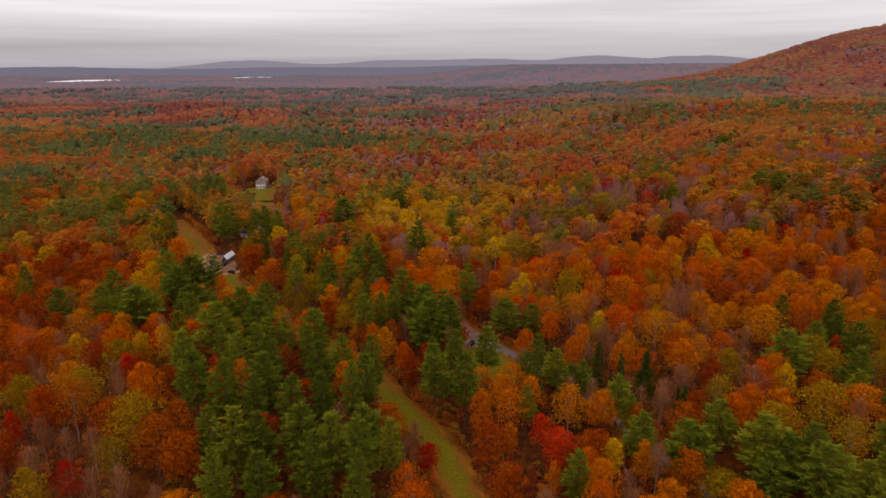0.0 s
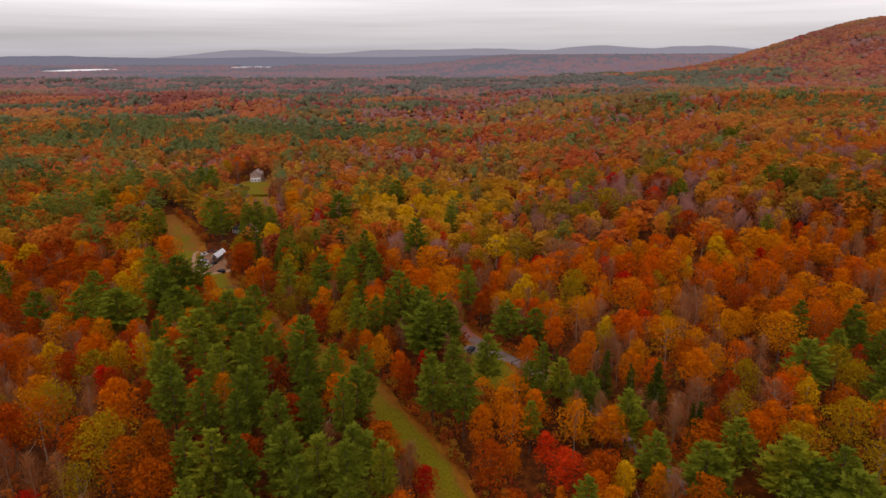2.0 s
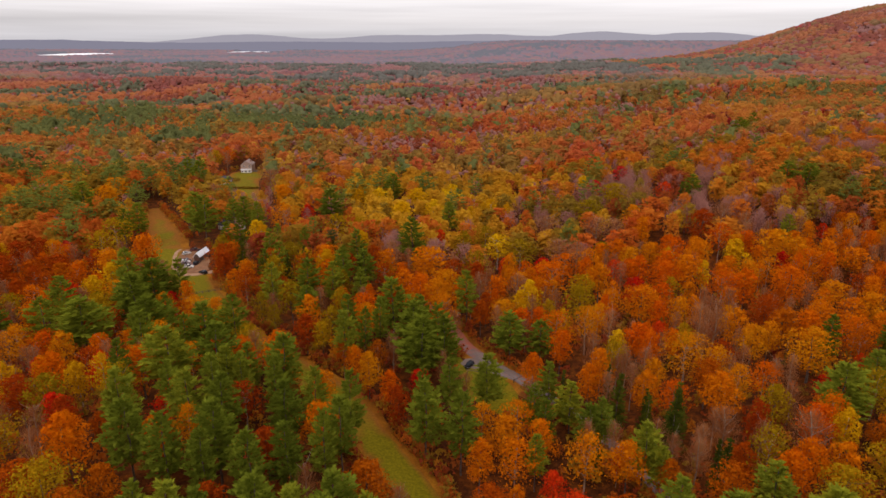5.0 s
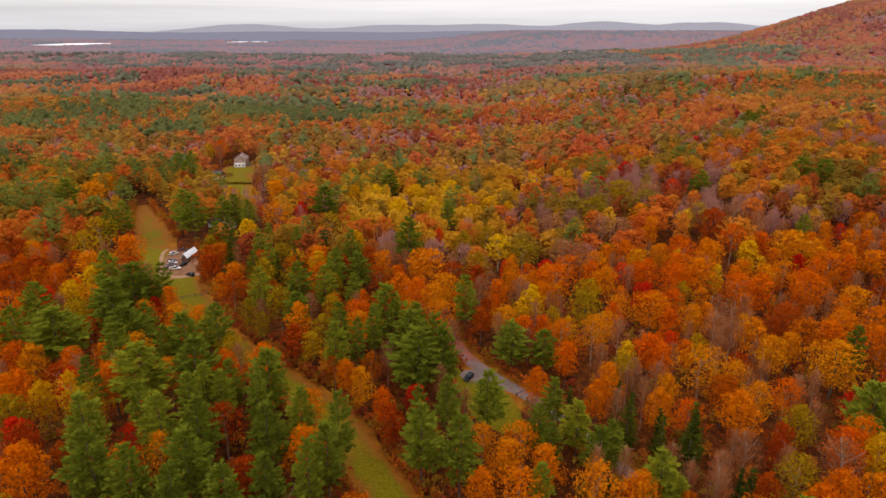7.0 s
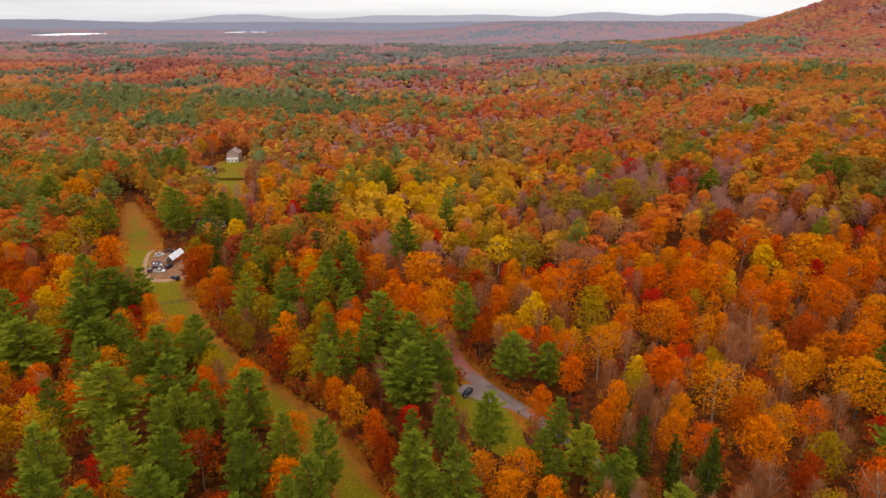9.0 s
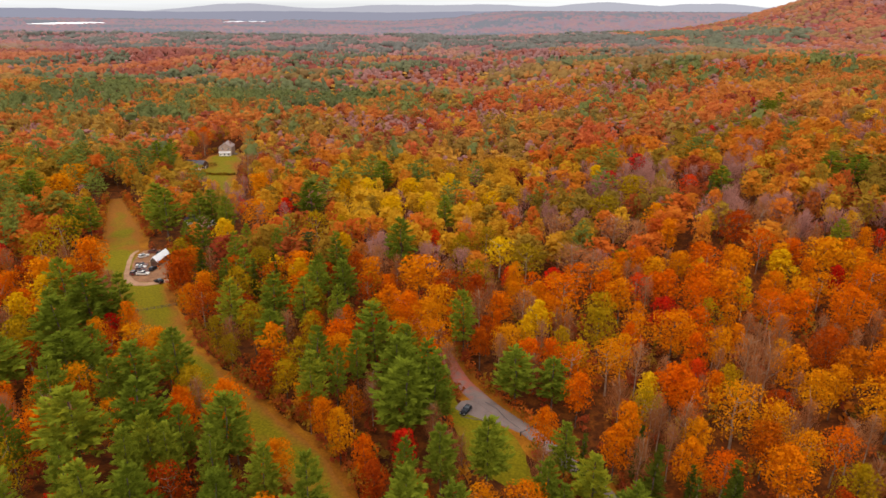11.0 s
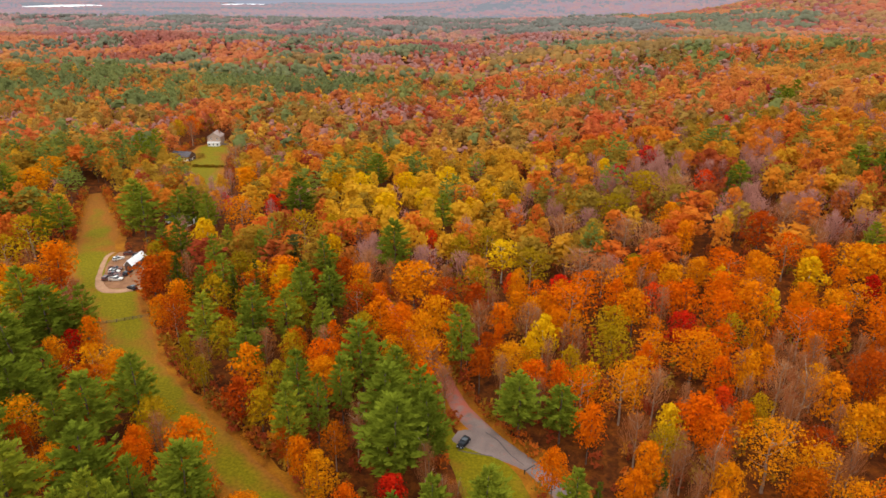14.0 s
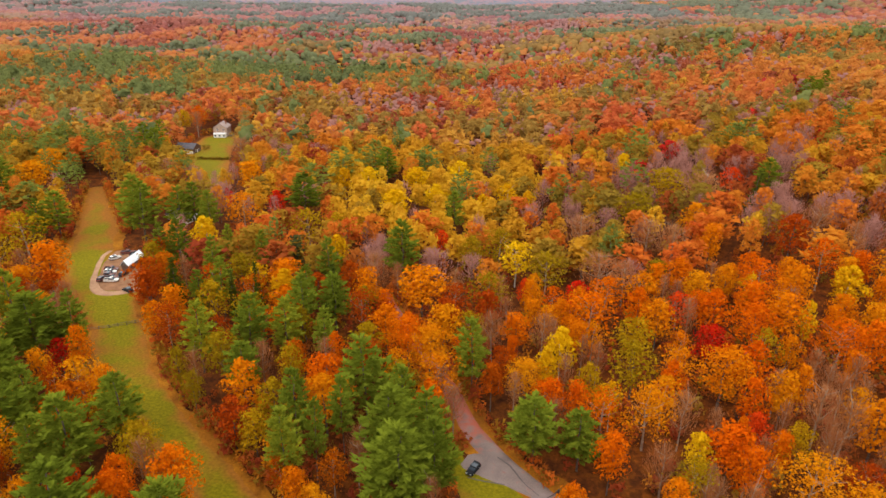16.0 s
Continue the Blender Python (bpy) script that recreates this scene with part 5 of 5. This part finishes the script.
vehicle(-130.6, 338.2, 6, PAINT["white"], "white pickup truck at the front of the row", "pickup", 0.24, JUNK)
vehicle(-134.9, 339.2, 86, PAINT["maroon"], "dark brown car at the corner of the row", "suv", 0.24, JUNK)
vehicle(-128.6, 343.8, 80, PAINT["black"], "dark car parked at the end of the row", "suv", 0.24, JUNK)
vehicle(-139.6, 359.0, 50, PAINT["white"], "small white car at the edge of the dirt track", "suv", 0.24, JUNK)
vehicle(-137.2, 364.8, 14, PAINT["maroon"], "long dark maroon pickup truck behind the metal shed", "pickup", 0.24, JUNK)
vehicle(-132.8, 362.6, 20, PAINT["black"], "dark car parked behind the metal shed", "suv", 0.24, JUNK)
vehicle(-120.2, 330.2, 150, PAINT["black"], "dark car parked by the trees", "suv", 0.24, JUNK)


def window_at(parent, x, z, w, h, y, deep=0.08):
    """A framed window in a wall that faces -y."""
    f = part("window", block(x - w / 2 - 0.08, x + w / 2 + 0.08, y - deep, y + 0.05, z - 0.08, z + h + 0.08, 0.01), WHITE_WALL, parent, "white window frame")
    part("pane", block(x - w / 2, x + w / 2, y - deep - 0.012, y - deep + 0.02, z, z + h), PANE, f)


def gable(name, x, y, turn, wide, deep, eaves, ridge_z, wall, roof_mat, label, category, windows=(), door=None, over=0.4, lift=-0.1):
    """A house whose gable faces -y, with a roof of two thick slopes."""
    h = root_at(name, x, y, turn, lift, label, category)
    w = wide / 2
    walls = part("wall", prism([(-w, -0.4), (w, -0.4), (w, eaves), (0, ridge_z), (-w, eaves)], -deep / 2, deep / 2), wall, h)
    k = (ridge_z - eaves) / w
    for s in (-1, 1):
        o = w + over
        prof = [(0, ridge_z + 0.02), (s * o, eaves - k * over + 0.02), (s * o, eaves - k * over + 0.24), (0, ridge_z + 0.28)]
        part("roof_slope", prism(prof, -deep / 2 - over, deep / 2 + over, 0.01), roof_mat, h)
    for wx, wz, ww, wh in windows:
        window_at(walls, wx, wz, ww, wh, -deep / 2)
    if door:
        part("door", block(door[0] - door[1] / 2, door[0] + door[1] / 2, -deep / 2 - 0.06, -deep / 2 + 0.05, 0.0, door[2], 0.02), DARK_WALL if wall in (WHITE_WALL, OLD_WOOD) else WHITE_WALL, h)
    return h


house = gable("house", -173, 583, 4, 9.6, 11, 6.6, 9.6, TAN_WALL, SHINGLE, "two-storey tan house with a white sunroom below a lawn", "house",
              [(-2.0, 4.6, 0.9, 1.3), (2.4, 4.6, 0.9, 1.3)])
part("sunroom", block(-4.3, 4.3, -8.4, -5.5, -0.3, 3.0, 0.03), WHITE_WALL, house, "white single-storey sunroom")
part("sunroom_roof", prism([(-4.6, 3.0), (4.6, 3.0), (4.6, 3.22), (-4.6, 3.22)], -8.8, -5.5, 0.02), WHITE_METAL, house)
for wx in (-3.0, 0, 3.0):
    window_at(house, wx, 1.0, 1.3, 1.2, -8.4)
part("deck", block(4.9, 8.6, -5.0, 1.0, 0.5, 0.75, 0.02), OLD_WOOD, house, "weathered wooden deck")
part("chimney", block(2.2, 3.0, 1.0, 1.8, 6.8, 10.2, 0.03), surface("red_brick", (0.18, 0.07, 0.05), (0.30, 0.13, 0.09), 2.0), house)

cottage = gable("cottage", -179, 534, 80, 9, 13, 3.3, 6.0, DARK_WALL, DARK_SHINGLE, "low dark brown cottage with a dark shingle roof", "cottage",
                [(-2.2, 0.9, 1.2, 1.2), (2.2, 0.9, 1.2, 1.2)], (0, 1.0, 2.05))
part("porch_wall", block(-4.9, -4.56, -6.2, 0.5, -0.2, 2.2, 0.02), WHITE_WALL, cottage, "white porch wall")
gable("cottage", -131, 408, 65, 8, 14, 2.8, 4.8, WHITE_WALL, DARK_SHINGLE, "low white house half hidden behind pines", "cottage",
      [(-2.2, 0.9, 1.2, 1.2), (2.2, 0.9, 1.2, 1.2)], (0, 1.0, 2.05))

shed = gable("metal_shed", -129.0, 352.6, -6, 3.0, 10.6, 3.1, 4.9, OLD_WOOD, WHITE_METAL, "open wooden shed under a bright white metal roof", "shed",
             [], (0, 2.4, 2.7), 0.35)
part("lean_to_roof", prism([(-4.0, 2.2), (-1.48, 2.85), (-1.48, 3.0), (-4.0, 2.35)], 0.6, 4.6, 0.01), DARK_SHINGLE, shed)
for py in (0.8, 4.5):
    part("lean_to_post", block(-3.9, -3.75, py, py + 0.15, -0.3, 2.2, 0.01), OLD_WOOD, shed)


def rail_fence(points, every, label):
    """Posts and two rails along a line."""
    x0, y0 = points[0]
    f = root_at("rail_fence", x0, y0, 0, 0.0, label, "fence")
    base = float(height(x0, y0))
    spots = []
    for (ax, ay), (bx, by) in zip(points, points[1:]):
        n = max(1, round(math.hypot(bx - ax, by - ay) / every))
        spots += [(ax + (bx - ax) * k / n, ay + (by - ay) * k / n) for k in range(n)]
    spots.append(points[-1])
    at = [(x - x0, y - y0, float(height(x, y)) - base) for x, y in spots]
    for k, (x, y, z) in enumerate(at):
        part("post", block(x - 0.10, x + 0.10, y - 0.10, y + 0.10, z - 0.4, z + 1.35, 0.02), OLD_WOOD, f)
        if k:
            a, b = Vector(at[k - 1]), Vector((x, y, z))
            for hgt in (0.55, 1.1):
                v, q = tube([a + Vector((0, 0, hgt)), b + Vector((0, 0, hgt))], [0.07, 0.07], 6)
                bm = bmesh.new()
                vs = [bm.verts.new(p) for p in v]
                for face in q:
                    bm.faces.new([vs[i] for i in face])
                part("rail", bm, OLD_WOOD, f)
    return f


rail_fence([(-122.5, 300.5), (-113.5, 303.6), (-104, 308.2)], 3.0, "weathered two-rail wooden fence across the grass ride")


def swing_gate(x, y, turn):
    g = root_at("barrier_gate", x, y, turn, 0.2, "black steel swing barrier across the asphalt lane", "gate")
    part("post", block(-0.14, 0.14, -0.14, 0.14, -0.5, 1.35, 0.03), BLACK_STEEL, g)
    part("post", block(6.0, 6.3, -0.15, 0.15, -0.5, 1.7, 0.03), BLACK_STEEL, g)
    part("bar", block(0.1, 6.1, -0.07, 0.07, 0.95, 1.12, 0.02), BLACK_STEEL, g)
    part("brace", prism([(3.6, 0.95), (3.8, 0.95), (6.1, 1.60), (6.1, 1.70)], -0.05, 0.05), BLACK_STEEL, g)


swing_gate(23.2, 234.3, 37)


SHRUB_LEAF = foliage("shrub_leaves", [(0.0, (0.10, 0.075, 0.010)), (1.0, (0.26, 0.13, 0.012))])


def shrub(x, y, rad, high, label):
    """A low garden bush: short stems under a dense crown."""
    rng = np.random.default_rng(int(abs(x * 10 + y)))
    bush = root_at("shrub", x, y, 0, 0.05, label, "shrub", "garden shrubs")
    v, f = broad_crown(rng, 5, 260, 0.32, high, rad, 0.05)
    mesh_object("crown", v, f, SHRUB_LEAF, None, bush)
    stems = [tube([(rng.normal(0, 0.1), rng.normal(0, 0.1), -0.2), (math.cos(a) * rad * 0.3, math.sin(a) * rad * 0.3, high * 0.6)], [0.06, 0.03], 5) for a in (0.4, 2.3, 4.6)]
    mesh_object("stems", *joined(stems), BARK, None, bush)


for k in range(12):
    shrub(-165 + 1.7 * k, 515 + 0.7 * math.sin(k * 1.9), 1.3 + 0.3 * math.sin(k * 2.7), 1.5 + 0.3 * math.cos(k), "dense brown-green shrub in a hedge across the lawn")
shrub(-171, 540, 2.4, 3.2, "dark round shrub beside the cottage")
shrub(-168.5, 541.5, 2.0, 2.8, "dark round shrub beside the cottage")


def log(x, y, turn, long, rad, material, label):
    rng = np.random.default_rng(int(abs(x * 10)))
    n = 7
    path = [(long * k / (n - 1), rng.normal(0, 0.05), rad * 0.8 + rng.normal(0, 0.03)) for k in range(n)]
    v, f = tube(path, np.linspace(rad, rad * 0.55, n), 8)
    ob = mesh_object("fallen_log", v, f, material)
    ob.matrix_basis = pose(x, y, float(height(x, y)) + 0.02, 0, 0, turn)
    tagged(ob, label, "log")


log(33.0, 232.5, -40, 6, 0.16, BIRCH_BARK, "pale fallen birch log beside the lane")
log(59.5, 164.0, -50, 7, 0.18, BIRCH_BARK, "pale fallen birch log in the woods")
log(64.5, 149.5, -60, 7, 0.18, BIRCH_BARK, "pale fallen birch log in the woods")


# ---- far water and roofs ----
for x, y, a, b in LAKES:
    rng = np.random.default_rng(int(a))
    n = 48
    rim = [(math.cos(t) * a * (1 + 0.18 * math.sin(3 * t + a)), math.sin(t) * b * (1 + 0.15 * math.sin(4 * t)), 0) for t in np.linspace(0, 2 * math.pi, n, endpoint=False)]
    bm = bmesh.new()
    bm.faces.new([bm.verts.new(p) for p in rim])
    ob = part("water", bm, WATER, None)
    # raised 9 m so that the camera sees it over the woods
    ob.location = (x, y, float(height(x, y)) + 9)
    tagged(ob, "far lake painted near-white for the reflected sky", "lake", kind="structure")
for k, (x, y, a, b) in enumerate(FAR_YARDS):
    gable("far_building", x, y, 70 + 25 * k, 14, 30 + 6 * (k % 2), 7, 10.5, WHITE_WALL, WHITE_METAL, "long white building with a white roof among far woods", "building")
